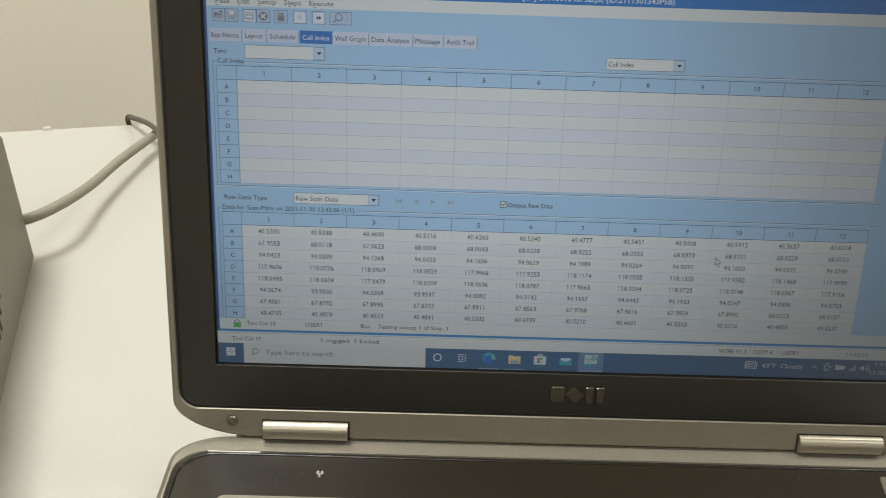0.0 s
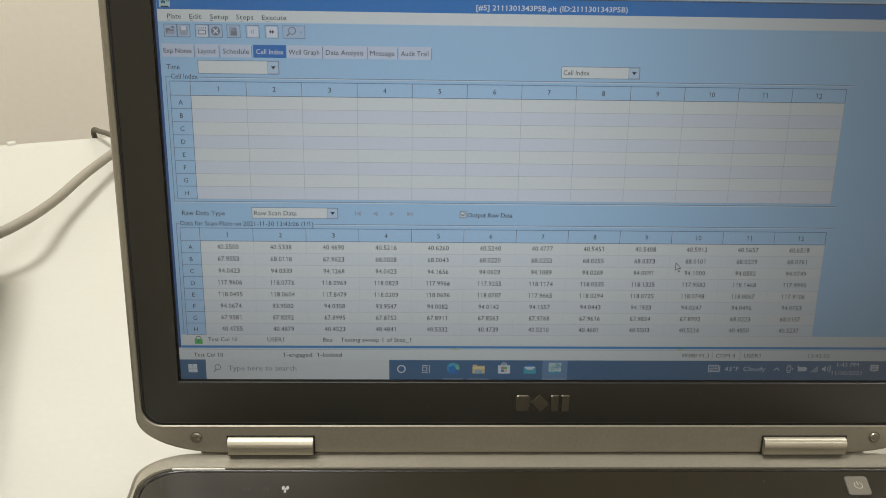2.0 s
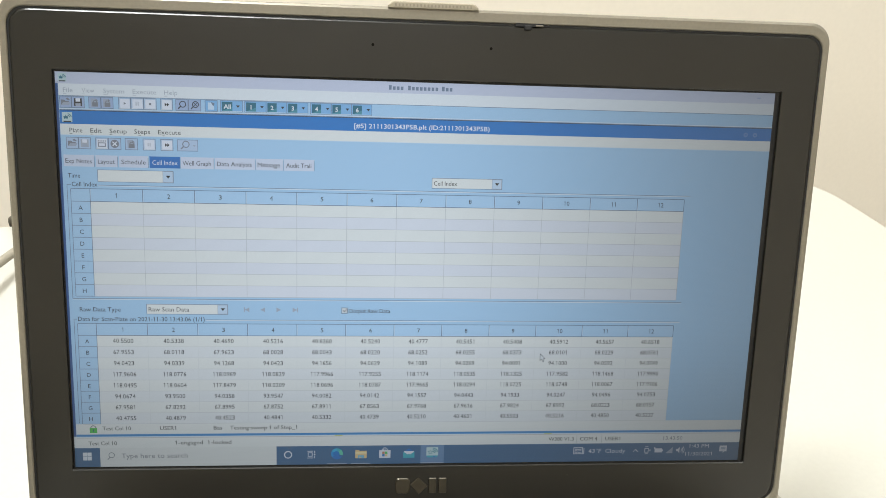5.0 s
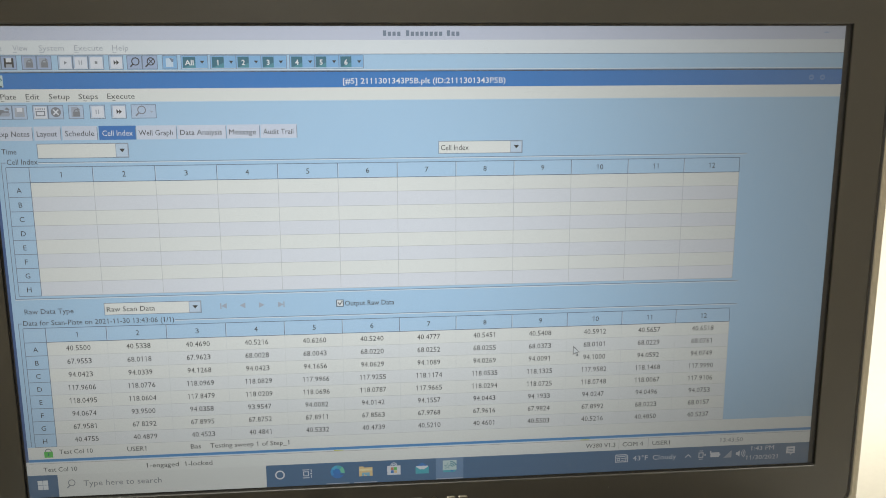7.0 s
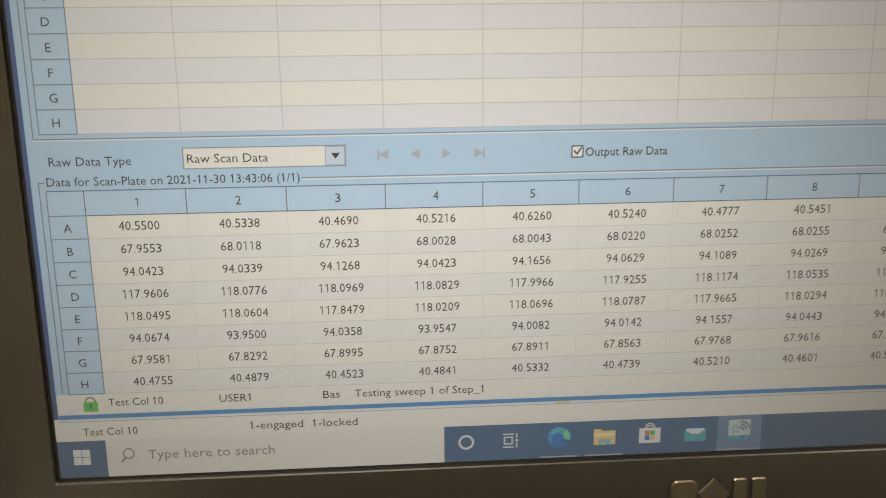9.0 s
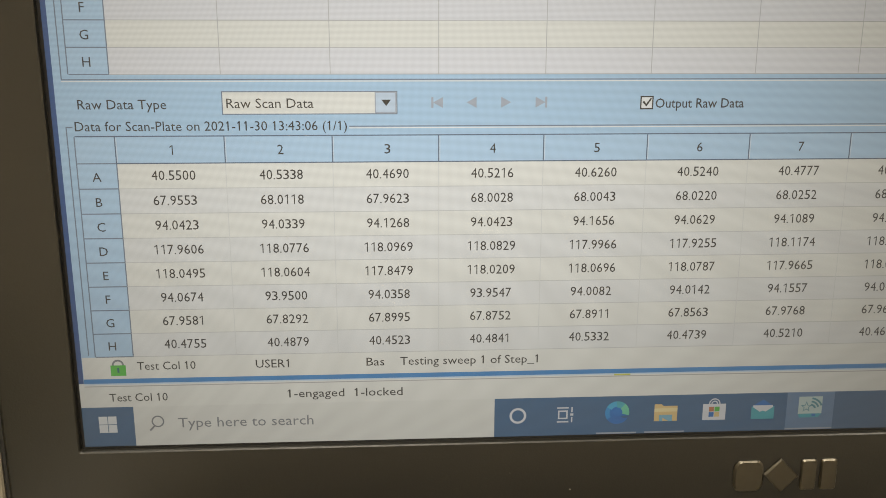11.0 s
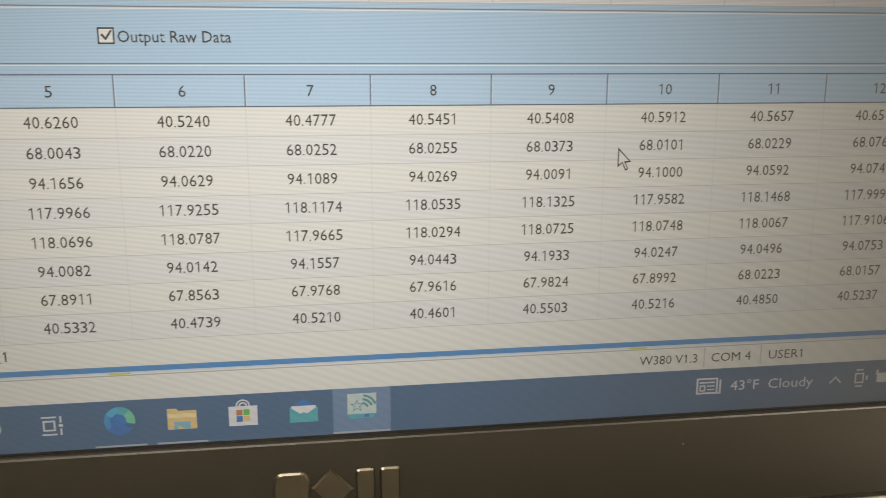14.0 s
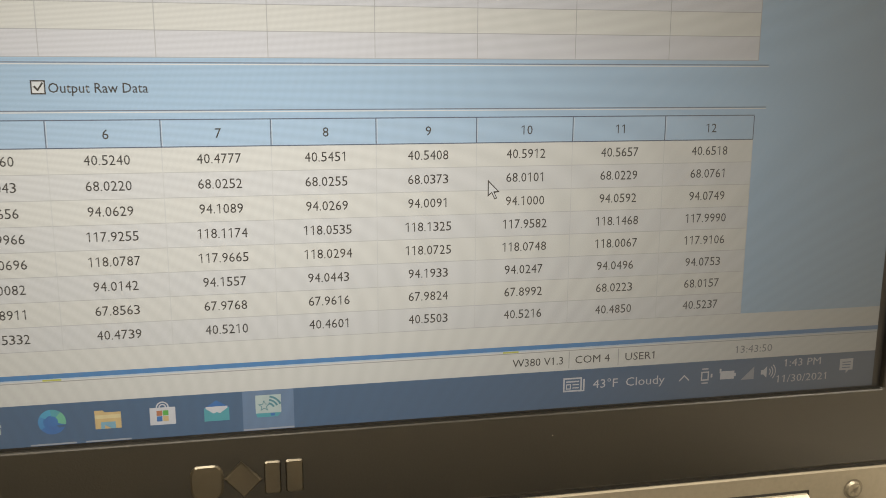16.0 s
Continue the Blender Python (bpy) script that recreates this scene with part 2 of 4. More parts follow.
# ---- bench ----
def bench():
    b = tagged(new("lab_bench"), "white laminate lab bench with a rounded corner", "bench")
    b.matrix_basis = ROOM
    # in the room's axes the back edge lies at y = 0.411, the end at x = 0.523
    def top(inset):
        return rrect(-1.7 + inset, 0.523 - inset, -0.42 + inset, 0.411 - inset, (0.075, 0.075), (0.06, 0.06), 12)
    part("worktop", loft([xy(top(0.003), -0.030), xy(top(0), -0.027), xy(top(0), -0.003), xy(top(0.0008), -0.0008), xy(top(0.003), 0.0)], cap_first=True, cap_last=True), BENCH, b)
    for x in (-1.6, 0.36):
        for y in (-0.36, 0.26):
            part("leg", box(x, x + 0.04, y, y + 0.04, FLOOR_Z, -0.030, 0.004), INSTRUMENT, b, "grey metal leg")
    return b


bench()
# a low raised bump of the bench's edge, added as its own piece
chip = tagged(part("edge_bump", loft([xy(rrect(-0.006, 0.006, -0.004, 0.004, (0.003, 0.003), (0.003, 0.003)), 0.0), xy(rrect(-0.005, 0.005, -0.003, 0.003, (0.0025, 0.0025), (0.0025, 0.0025)), 0.0035)], cap_first=True, cap_last=True),
               BENCH, None, "", pose(-0.369, 0.340, 0, 0, 0, YAW) @ Matrix.Diagonal((0.62, 0.62, 0.45, 1))), "small white bump on the bench's back edge", "clip")


# ---- instrument with vents ----
def instrument():
    """Local axes: x along the vented face towards the front, y across to the body's far side, z up."""
    ob = tagged(new("lab_instrument"), "grey textured metal instrument box with vent slots in its side", "instrument")
    ob.matrix_basis = pose(-0.3085, 0.160, 0, 0, 0, -75.34)
    L, Wd, Hh = 0.34, -0.19, 0.0858
    part("side_panel", box(0, L, -0.0135, 0, 0.002, Hh, 0.0022, 3), INSTRUMENT, ob)
    part("body", box(0.0005, L - 0.0005, Wd, -0.0135, 0.002, Hh - 0.004, 0.001), INSTRUMENT, ob)
    part("top_plate", box(0.002, L - 0.002, Wd, -0.0138, Hh - 0.004, Hh - 0.0025, 0.0005), INSTRUMENT_TOP, ob, "off-white top plate")
    for x in (0.02, L - 0.04):
        for y in (-0.02, Wd + 0.03):
            part("foot", box(x, x + 0.018, y - 0.008, y + 0.008, 0, 0.002), RUBBER, ob, "black rubber foot")
    # upright slots: a first group whose height grows, then a second of full height
    for k in range(10):
        x = 0.088 + 0.0060 * k
        lo, hi = max(0.0215, 0.034 - 0.0058 * k), min(0.0610, 0.054 + 0.0016 * k)
        part("vent_slot", box(x - 0.0014, x + 0.0014, -0.001, 0.00035, lo, hi, 0.0003, 1), SLOT, ob, "dark vent slot")
    for k in range(14):
        x = 0.1560 + 0.0062 * k
        part("vent_slot", box(x - 0.0014, x + 0.0014, -0.001, 0.00035, 0.0215, 0.0620, 0.0003, 1), SLOT, ob, "dark vent slot")
    return ob


instrument()

# ---- cables ----
grey = tagged(new("grey_cable"), "thick grey cable arching from the instrument to the bench's back edge", "cable")
part("jacket", tube([(-0.3260, 0.1580, 0.0270), (-0.3070, 0.1610, 0.0290), (-0.2938, 0.1790, 0.0290), (-0.2903, 0.2192, 0.0205), (-0.2850, 0.2598, 0.0172), (-0.2764, 0.3035, 0.0135), (-0.2696, 0.3329, 0.0112), (-0.2639, 0.3506, 0.0098), (-0.2585, 0.3680, 0.0050), (-0.2570, 0.3810, -0.0200), (-0.2560, 0.3860, -0.0800), (-0.2560, 0.3880, -0.2000)], 0.0033), CABLE_GREY, grey, "", None, True)
for px, py, pz in ((-0.2753, 0.3085, 0.0162), (-0.2732, 0.3167, 0.0155), (-0.2709, 0.3252, 0.0148), (-0.2690, 0.3324, 0.0142), (-0.2667, 0.3407, 0.0136)):
    part("print_mark", box(-0.0006, 0.0006, -0.0018, 0.0018, -0.0002, 0.0002), PRINT, grey, "dark printed mark", pose(px, py, pz, -9, 0, -11))
dark = tagged(new("dark_cable"), "thin dark grey cable hooked over the bench's back edge", "cable")
part("jacket", tube([(-0.3110, 0.3660, -0.12), (-0.3110, 0.3655, -0.03), (-0.3105, 0.3560, 0.0030), (-0.3003, 0.3435, 0.0100), (-0.2805, 0.3176, 0.0180), (-0.2657, 0.2961, 0.0200),
                     (-0.2516, 0.2731, 0.0110), (-0.2348, 0.2475, 0.0022), (-0.2120, 0.2050, 0.0022), (-0.1700, 0.1400, 0.0022), (-0.1200, 0.1100, 0.0022)], 0.0020), CABLE_DARK, dark, "", None, True)
pale = tagged(new("pale_cable"), "pale grey flat cable on the bench beside the laptop", "cable")
way = [(0.1500, 0.1100), (0.1700, 0.0860), (0.1850, 0.0650), (0.1945, 0.0450), (0.2020, 0.0257), (0.2062, 0.0130), (0.2097, 0.0023), (0.2175, -0.0240), (0.2250, -0.0500), (0.2350, -0.0900), (0.2450, -0.1300)]
shape = [(-0.0036, 0.0004), (-0.0036, 0.0013), (-0.0030, 0.0018), (-0.0006, 0.0018), (-0.0003, 0.0015), (0.0003, 0.0015), (0.0006, 0.0018), (0.0030, 0.0018), (0.0036, 0.0013), (0.0036, 0.0004), (0.0030, 0.0001), (-0.0030, 0.0001)]
part("jacket", loft([[(x + 0.0010 + w * 1.25, y + w * 0.48, z) for w, z in shape] for x, y in way], cap_first=True, cap_last=True), CABLE_PALE, pale, "", None)

# ---- laptop ----
LID = pose(0, 0, 0.06, -LEAN, 0, 0)          # local: x across, y away through the lid, z up the screen from its lower edge
laptop = tagged(new("laptop"), "open silver and black laptop, its lit screen showing a data table", "laptop")


def mm(*v):
    return [a / 1000 for a in v]


def lid():
    o = lambda i: rrect(-0.1753 + i, 0.1753 - i, -0.0348 + i, 0.2047 - i, (0.009, 0.009), (0.036, 0.0165), 14)
    h = lambda i: rrect(-0.1722 + i, 0.1722 - i, -0.0213 + i, 0.1996 - i, (0.0075, 0.0075), (0.0085, 0.0085), 14)
    part("lid_frame", loft([xz(h(0), 0.004), xz(h(0), -0.0012), xz(h(-0.0004), -0.0016), xz(o(0.0012), -0.0016), xz(o(0.0003), -0.0011), xz(o(0), -0.0003), xz(o(0), 0.0050), xz(o(0.0010), 0.0065), xz(o(0.003), 0.0072)],
                           cap_last=True), LID_SILVER, laptop, "silver metal lid frame", LID)
    part("gasket", loft([xz(h(0.0001), 0.003), xz(h(0.0001), -0.0009), xz(h(0.0009), -0.0009), xz(h(0.0009), 0.003)]), GROOVE, laptop, "dark seam round the bezel", LID)
    q = lambda i: rrect(-0.1554 + i, 0.1554 - i, -0.0006 + i, 0.1747 - i, (0.0006, 0.0006), (0.0006, 0.0006), 14)
    part("bezel", loft([xz(h(0.0010), 0.002), xz(h(0.0010), -0.0010), xz(h(0.0016), -0.0014), xz(q(-0.0004), -0.0014), xz(q(-0.0001), -0.0012), xz(q(0), -0.0008), xz(q(0), 0.001)]), BEZEL, laptop, "dark grey plastic bezel", LID)
    for s in (-1, 1):
        bm = bmesh.new()
        bmesh.ops.create_cone(bm, cap_ends=True, segments=20, radius1=0.0023, radius2=0.0018, depth=0.0008)
        scr = part("screw", bm, SCREW, laptop, "small metal screw", LID @ pose(s * 0.1496, -0.0019, -0.0269, 90, 0, 0))
        bm = bmesh.new()
        bmesh.ops.create_circle(bm, cap_ends=True, segments=20, radius=0.0027)
        part("recess", bm, RECESS, scr, "", pose(0, 0, -0.00022))
        for a in (30, 120):
            part("slot", box(-0.0010, 0.0010, -0.00022, 0.00022, 0.00042, 0.00047), RECESS, scr, "", pose(0, 0, 0, 0, 0, a))
        bm = bmesh.new()
        bmesh.ops.create_circle(bm, cap_ends=True, segments=12, radius=0.00062)
        part("microphone_hole", bm, HOLE, laptop, "tiny microphone hole", LID @ pose(s * 0.0250, -0.00148, 0.1890, 90, 0, 0))
        # hinge cover: a rounded bar
        prof = [(-0.0016, -0.0347), (-0.0040, -0.0341)] + [(-0.0012 - 0.0036 * math.sin(radians(q)), -0.0302 + 0.0037 * math.cos(radians(q))) for q in range(100, -1, -10)] + [(0.002, -0.0265), (0.002, -0.0347)]
        x0, x1 = (0.0997, 0.1364) if s > 0 else (-0.1358, -0.0990)
        hin = part("hinge", loft([[(x, y, z) for y, z in prof] for x in (x0, x0 + 0.0004, x1 - 0.0004, x1)], cap_first=True, cap_last=True), SILVER_HINGE, laptop, "bright rounded hinge cover", LID)
        part("hinge_gap", box(x0 - 0.0007, x1 + 0.0007, -0.00185, 0.0, -0.0350, -0.0260), GROOVE, hin)
    # release latch on the top edge, with ridges
    trap = [(-0.0190, 0.2040), (0.0190, 0.2040), (0.0190, 0.2052), (0.0176, 0.2066), (0.0165, 0.2069), (-0.0165, 0.2069), (-0.0176, 0.2066), (-0.0190, 0.2052)]
    flat = [(x * 0.975, 0.2055 + (z - 0.2055) * 0.72) for x, z in trap]
    lat = part("latch", loft([xz(trap, 0.0030), xz(trap, -0.0016), xz(flat, -0.0022)], cap_first=True, cap_last=True), SILVER_HINGE, laptop, "bright ridged release latch", LID)
    for k in range(22):
        x = -0.01575 + 0.0015 * k
        part("ridge", box(x - 0.00035, x + 0.00035, -0.0025, -0.0021, 0.2049, 0.2060), SILVER, lat)
    hook = part("latch_hook", box(0.0387, 0.0420, -0.0026, -0.0004, 0.1970, 0.1992, 0.0005), GROOVE, laptop, "dark latch hook in a notch of the bezel", LID)
    part("notch_floor", box(0.0350, 0.0472, -0.00175, -0.0012, 0.1986, 0.1999), GROOVE, hook)
    part("notch_lip", box(0.0436, 0.0470, -0.0020, -0.0012, 0.1986, 0.1994, 0.0003), BUTTON, hook, "small dull metal lip")
    part("status_mark", box(0.0335, 0.0365, -0.0017, -0.0012, -0.0334, -0.0328), SILVER, laptop, "", LID)
    # maker's badge, as plain blocks
    z0, z1 = -0.0142, -0.0066
    def raised(pts):
        cx, cz = sum(p[0] for p in pts) / len(pts), sum(p[1] for p in pts) / len(pts)
        small = [(cx + (x - cx) * 0.86, cz + (z - cz) * 0.92) for x, z in pts]
        return loft([xz(pts, -0.0012), xz(pts, -0.0017), xz(small, -0.0021)], cap_first=True, cap_last=True)
    def block(x0, x1):
        return raised(rrect(x0, x1, z0, z1, (0.0006, 0.0006), (0.0006, 0.0006), 3))
    badge = part("badge", raised(rrect(-0.0116, -0.0046, z0, z1, (0.0016, 0.0026), (0.0016, 0.0026), 5)), CHROME, laptop, "small chrome maker's badge", LID)
    part("badge_block", raised([(-0.0046, -0.0100), (-0.0008, -0.0062), (0.0036, -0.0107), (-0.0004, -0.0146)]), CHROME, badge)
    part("badge_block", block(0.0040, 0.0076), CHROME, badge)
    part("badge_block", block(0.0086, 0.0124), CHROME, badge)


def base():
    zt = 0.026
    o = lambda i: rrect(-0.1755 + i, 0.1755 - i, -0.232 + i, -0.0080 - i, (0.025, 0.0145), (0.014, 0.014), 10)
    d = lambda i: rrect(-0.1712 + i, 0.1712 - i, -0.226 + i, -0.0190 - i, (0.016, 0.012), (0.010, 0.010), 10)
    part("base", loft([xy(o(0.006), 0.003), xy(o(0.001), 0.008), xy(o(0), 0.012), xy(o(0), zt - 0.004), xy(o(0.0012), zt - 0.0012), xy(o(0.0030), zt), xy(d(-0.0004), zt), xy(d(0), zt - 0.0010), xy(d(0.001), zt - 0.0010)],
                      cap_first=True, cap_last=True), SILVER, laptop, "silver metal base")
    part("deck", loft([xy(d(0.0002), zt - 0.0010), xy(d(0.0002), zt - 0.0004), xy(d(0.0005), zt - 0.00005), xy(d(0.0010), zt + 0.00012), xy(d(0.0016), zt + 0.0002)], cap_last=True), DECK, laptop, "black plastic keyboard deck")
    # this raised rim is added to catch a highlight at the deck's edge
    part("added_rim", loft([xy(d(0.0012 + 0.0007 * (1 - math.cos(radians(a)))), zt + 0.0001 + 0.0007 * math.sin(radians(a))) for a in range(0, 181, 15)]), RIM, laptop, "thin glossy raised rim added to catch a highlight", None, True)
    # the rear edge's bright line is put into this near-white strip
    part("rim_edge", box(-0.1587, -0.1361, -0.0204, -0.0198, zt - 0.0002, zt + 0.0011, 0.0002, 1), PALE_EDGE, laptop, "bright narrow strip on the deck's rear edge")
    part("rear_spine", box(-0.150, 0.150, -0.0085, 0.014, 0.004, 0.0235, 0.002), SILVER, laptop)
    for x in (-0.14, 0.14):
        for y in (-0.215, -0.03):
            part("foot", box(x - 0.012, x + 0.012, y - 0.004, y + 0.004, 0, 0.0035, 0.0008), RUBBER, laptop, "black rubber foot")
    # power button, slanted
    zb = zt + 0.0002
    ctr, slant = (0.1358, -0.0299), 0.14
    def skew(pts):
        return [(x + (y - ctr[1]) * slant, y) for x, y in pts]
    btn = skew(rrect(0.1308, 0.1408, -0.0350, -0.0248, (0.0012, 0.0012), (0.0012, 0.0012), 4))
    gap = skew(rrect(0.1303, 0.1413, -0.0355, -0.0243, (0.0015, 0.0015), (0.0015, 0.0015), 4))
    pb = part("power_button", loft([xy(btn, zb), xy(btn, zb + 0.0005), xy([(a + (ctr[0] - a) * 0.06, b + (ctr[1] - b) * 0.06) for a, b in btn], zb + 0.0008)], cap_first=True, cap_last=True), BUTTON, laptop, "slanted dull silver power button")
    part("button_gap", prism(gap, "xy", zb - 0.0001, zb + 0.0001), GROOVE, pb)
    ring = [(math.cos(radians(a)), math.sin(radians(a))) for a in range(120, 421, 20)]
    part("power_symbol", loft([[(0.1359 + 0.0015 * a, -0.0301 + 0.0015 * b, zb + 0.00085) for a, b in ring], [(0.1359 + 0.0019 * a, -0.0301 + 0.0019 * b, zb + 0.00085) for a, b in ring]], closed=False), SYMBOL, pb)
    part("power_symbol", box(0.1357, 0.1361, -0.0301, -0.0279, zb + 0.0007, zb + 0.00085), SYMBOL, pb)
    # status lights: a disk, a battery and a mast sending waves, the last one lit
    for x in (-0.1253, -0.1172):
        w, d = (0.0014, 0.0009) if x < -0.12 else (0.0010, 0.0014)
        light = part("status_light", prism(rrect(x - w, x + w, -0.0311 - d, -0.0311 + d, (0.0005, 0.0005), (0.0005, 0.0005)), "xy", zb - 0.0002, zb + 0.0001), UNLIT, laptop, "unlit status light")
        part("light_mark", box(x - w * 0.45, x + w * 0.45, -0.0311 - d * 0.5, -0.0311 + d * 0.5, zb, zb + 0.00015), DECK, light)
    mast = [(-0.10955, -0.0328), (-0.10925, -0.0328), (-0.1091, -0.0314), (-0.10895, -0.0328), (-0.10865, -0.0328), (-0.10895, -0.0304), (-0.10925, -0.0304)]
    led = part("status_light", loft([xy(mast, zb - 0.0002), xy(mast, zb + 0.00012)], cap_first=True, cap_last=True), LED, laptop, "lit white status light")
    for s in (-1, 1):
        for r, w, spread in ((0.00045, 0.00050, 60), (0.00105, 0.00042, 54)):
            arc = [(math.cos(radians(a)), math.sin(radians(a))) for a in range(-spread, spread + 1, spread // 3)]
            part("light_arc", loft([[(-0.1091 + s * r * a, -0.0303 + r * b, zb + 0.0001) for a, b in arc], [(-0.1091 + s * (r + w) * a, -0.0303 + (r + w) * b, zb + 0.0001) for a, b in arc]], closed=False), LED, led)
    # keyboard surround and keys
    part("keyboard_frame", loft([xy(rrect(-0.150, 0.150, -0.152, -0.0440, (0.004, 0.004), (0.004, 0.004)), zb - 0.0001), xy(rrect(-0.150, 0.150, -0.152, -0.0440, (0.004, 0.004), (0.004, 0.004)), zb + 0.0006),
                                 xy(rrect(-0.1485, 0.1485, -0.1505, -0.0455, (0.003, 0.003), (0.003, 0.003)), zb + 0.0006), xy(rrect(-0.1485, 0.1485, -0.1505, -0.0455, (0.003, 0.003), (0.003, 0.003)), zb)]), SILVER, laptop, "silver keyboard surround")
    for r, (y, depth, widths) in enumerate(((-0.051, 0.009, [1] * 15), (-0.0665, 0.016, [1] * 13 + [2]), (-0.0845, 0.016, [1.5] + [1] * 12 + [1.5]), (-0.1025, 0.016, [1.75] + [1] * 11 + [2.25]), (-0.1205, 0.016, [2.25] + [1] * 10 + [2.75]), (-0.1385, 0.016, [1.25] * 3 + [6.25] + [1.25] * 4))):
        u, x = 0.293 / sum(widths), -0.1465
        for w in widths:
            part("key", loft([xy(rrect(x + 0.0008, x + w * u - 0.0008, y - depth / 2, y + depth / 2, (0.001, 0.001), (0.001, 0.001), 2), zb), xy(rrect(x + 0.0018, x + w * u - 0.0018, y - depth / 2 + 0.001, y + depth / 2 - 0.0008, (0.001, 0.001), (0.001, 0.001), 2), zb + 0.0022)], cap_last=True), KEYCAP, laptop)
            x += w * u


lid()
base()
rng = random.Random(4)
for k in range(11):                          # a little dust on the deck and the bezel
    r = rng.uniform(0.00010, 0.00022)
    bm = bmesh.new()
    bmesh.ops.create_icosphere(bm, subdivisions=1, radius=r)
    if k < 7:
        part("dust_speck", bm, DUST, laptop, "", pose(rng.uniform(-0.16, 0.16), rng.uniform(-0.043, -0.022), 0.0263))
    else:
        part("dust_speck", bm, DUST, laptop, "", LID @ pose(rng.uniform(-0.15, 0.15), -0.0015, rng.choice((rng.uniform(-0.018, -0.004), rng.uniform(0.178, 0.196)))))

# ---- what the display shows: a grid of 1366 x 768 units over 309.4 x 174 mm ----
UX, UZ, TALL = 0.3094 / 1366, 0.17395 / 768, 0.17395
screen = part("screen", box(-0.1556, 0.1556, 0.0, 0.0025, -0.0008, 0.1749), PANEL_BLACK, laptop, "lit display with a blue window and rows of figures", LID)
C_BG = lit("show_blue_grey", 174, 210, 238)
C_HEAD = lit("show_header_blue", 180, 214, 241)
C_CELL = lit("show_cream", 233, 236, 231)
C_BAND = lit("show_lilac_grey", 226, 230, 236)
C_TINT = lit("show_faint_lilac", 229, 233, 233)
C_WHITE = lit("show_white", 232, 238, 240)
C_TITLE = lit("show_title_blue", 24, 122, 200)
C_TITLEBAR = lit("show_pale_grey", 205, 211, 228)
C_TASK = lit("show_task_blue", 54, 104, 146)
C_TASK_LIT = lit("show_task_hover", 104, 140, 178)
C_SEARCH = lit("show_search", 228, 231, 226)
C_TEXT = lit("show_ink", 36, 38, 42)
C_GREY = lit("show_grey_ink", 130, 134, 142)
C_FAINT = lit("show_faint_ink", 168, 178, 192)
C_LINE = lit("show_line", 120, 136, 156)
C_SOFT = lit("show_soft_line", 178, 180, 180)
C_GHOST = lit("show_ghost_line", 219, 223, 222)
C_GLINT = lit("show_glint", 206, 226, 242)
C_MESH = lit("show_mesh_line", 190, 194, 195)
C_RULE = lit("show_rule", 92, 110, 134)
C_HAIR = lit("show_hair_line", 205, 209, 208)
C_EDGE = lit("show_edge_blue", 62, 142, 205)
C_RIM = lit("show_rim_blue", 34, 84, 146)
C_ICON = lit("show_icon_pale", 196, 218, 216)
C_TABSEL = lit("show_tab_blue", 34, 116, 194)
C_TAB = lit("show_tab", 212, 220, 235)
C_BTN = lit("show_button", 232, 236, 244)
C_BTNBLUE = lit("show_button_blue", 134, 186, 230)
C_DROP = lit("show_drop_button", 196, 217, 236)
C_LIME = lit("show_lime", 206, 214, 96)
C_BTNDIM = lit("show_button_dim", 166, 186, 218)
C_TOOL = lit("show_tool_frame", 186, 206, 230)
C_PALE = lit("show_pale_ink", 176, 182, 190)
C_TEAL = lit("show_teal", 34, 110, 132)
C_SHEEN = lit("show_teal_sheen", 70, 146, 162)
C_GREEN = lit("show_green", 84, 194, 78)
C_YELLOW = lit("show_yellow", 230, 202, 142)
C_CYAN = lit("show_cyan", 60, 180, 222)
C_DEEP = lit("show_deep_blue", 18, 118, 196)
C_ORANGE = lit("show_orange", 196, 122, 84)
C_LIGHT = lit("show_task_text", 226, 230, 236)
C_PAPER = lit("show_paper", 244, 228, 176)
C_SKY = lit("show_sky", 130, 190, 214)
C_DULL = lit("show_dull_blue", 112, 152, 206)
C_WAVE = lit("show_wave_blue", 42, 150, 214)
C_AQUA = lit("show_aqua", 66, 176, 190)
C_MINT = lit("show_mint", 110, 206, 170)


def sx(x):
    return -0.1547 + x * UX


RISE = 0.0                                  # lifts what is drawn after it is set


def sz(y):
    return TALL - (y - RISE) * UZ


def lay(n):
    return -0.00002 - 0.00002 * n


def show(name, x0, y0, x1, y1, material, layer, label=""):
    """A flat field of the display, from its upper left to its lower right unit."""
    bm = bmesh.new()
    bm.faces.new([bm.verts.new((sx(a), lay(layer), sz(b))) for a, b in ((x0, y1), (x1, y1), (x1, y0), (x0, y0))])
    return part(name, bm, material, screen, label)


def shape(name, pts, material, layer, label=""):
    bm = bmesh.new()
    bm.faces.new([bm.verts.new((sx(a), lay(layer), sz(b))) for a, b in pts])
    bmesh.ops.triangulate(bm, faces=bm.faces[:])
    return part(name, bm, material, screen, label)


def round_pts(cx, cy, r, n=20, a0=0, a1=360):
    return [(cx + r * math.cos(radians(a0 + (a1 - a0) * i / n)), cy - r * math.sin(radians(a0 + (a1 - a0) * i / n))) for i in range(n + (a1 - a0 < 360))]


def ring(name, cx, cy, r0, r1, material, layer, n=20):
    bm = loft([[(sx(x), lay(layer), sz(y)) for x, y in round_pts(cx, cy, r, n)] for r in (r0, r1)])
    return part(name, bm, material, screen)


def lines(name, segs, material, layer):
    """Thin lines (x0, y0, x1, y1) as one mesh."""
    bm = bmesh.new()
    for x0, y0, x1, y1 in segs:
        bm.faces.new([bm.verts.new((sx(a), lay(layer), sz(b))) for a, b in ((x0, y1), (x1, y1), (x1, y0), (x0, y0))])
    return part(name, bm, material, screen)


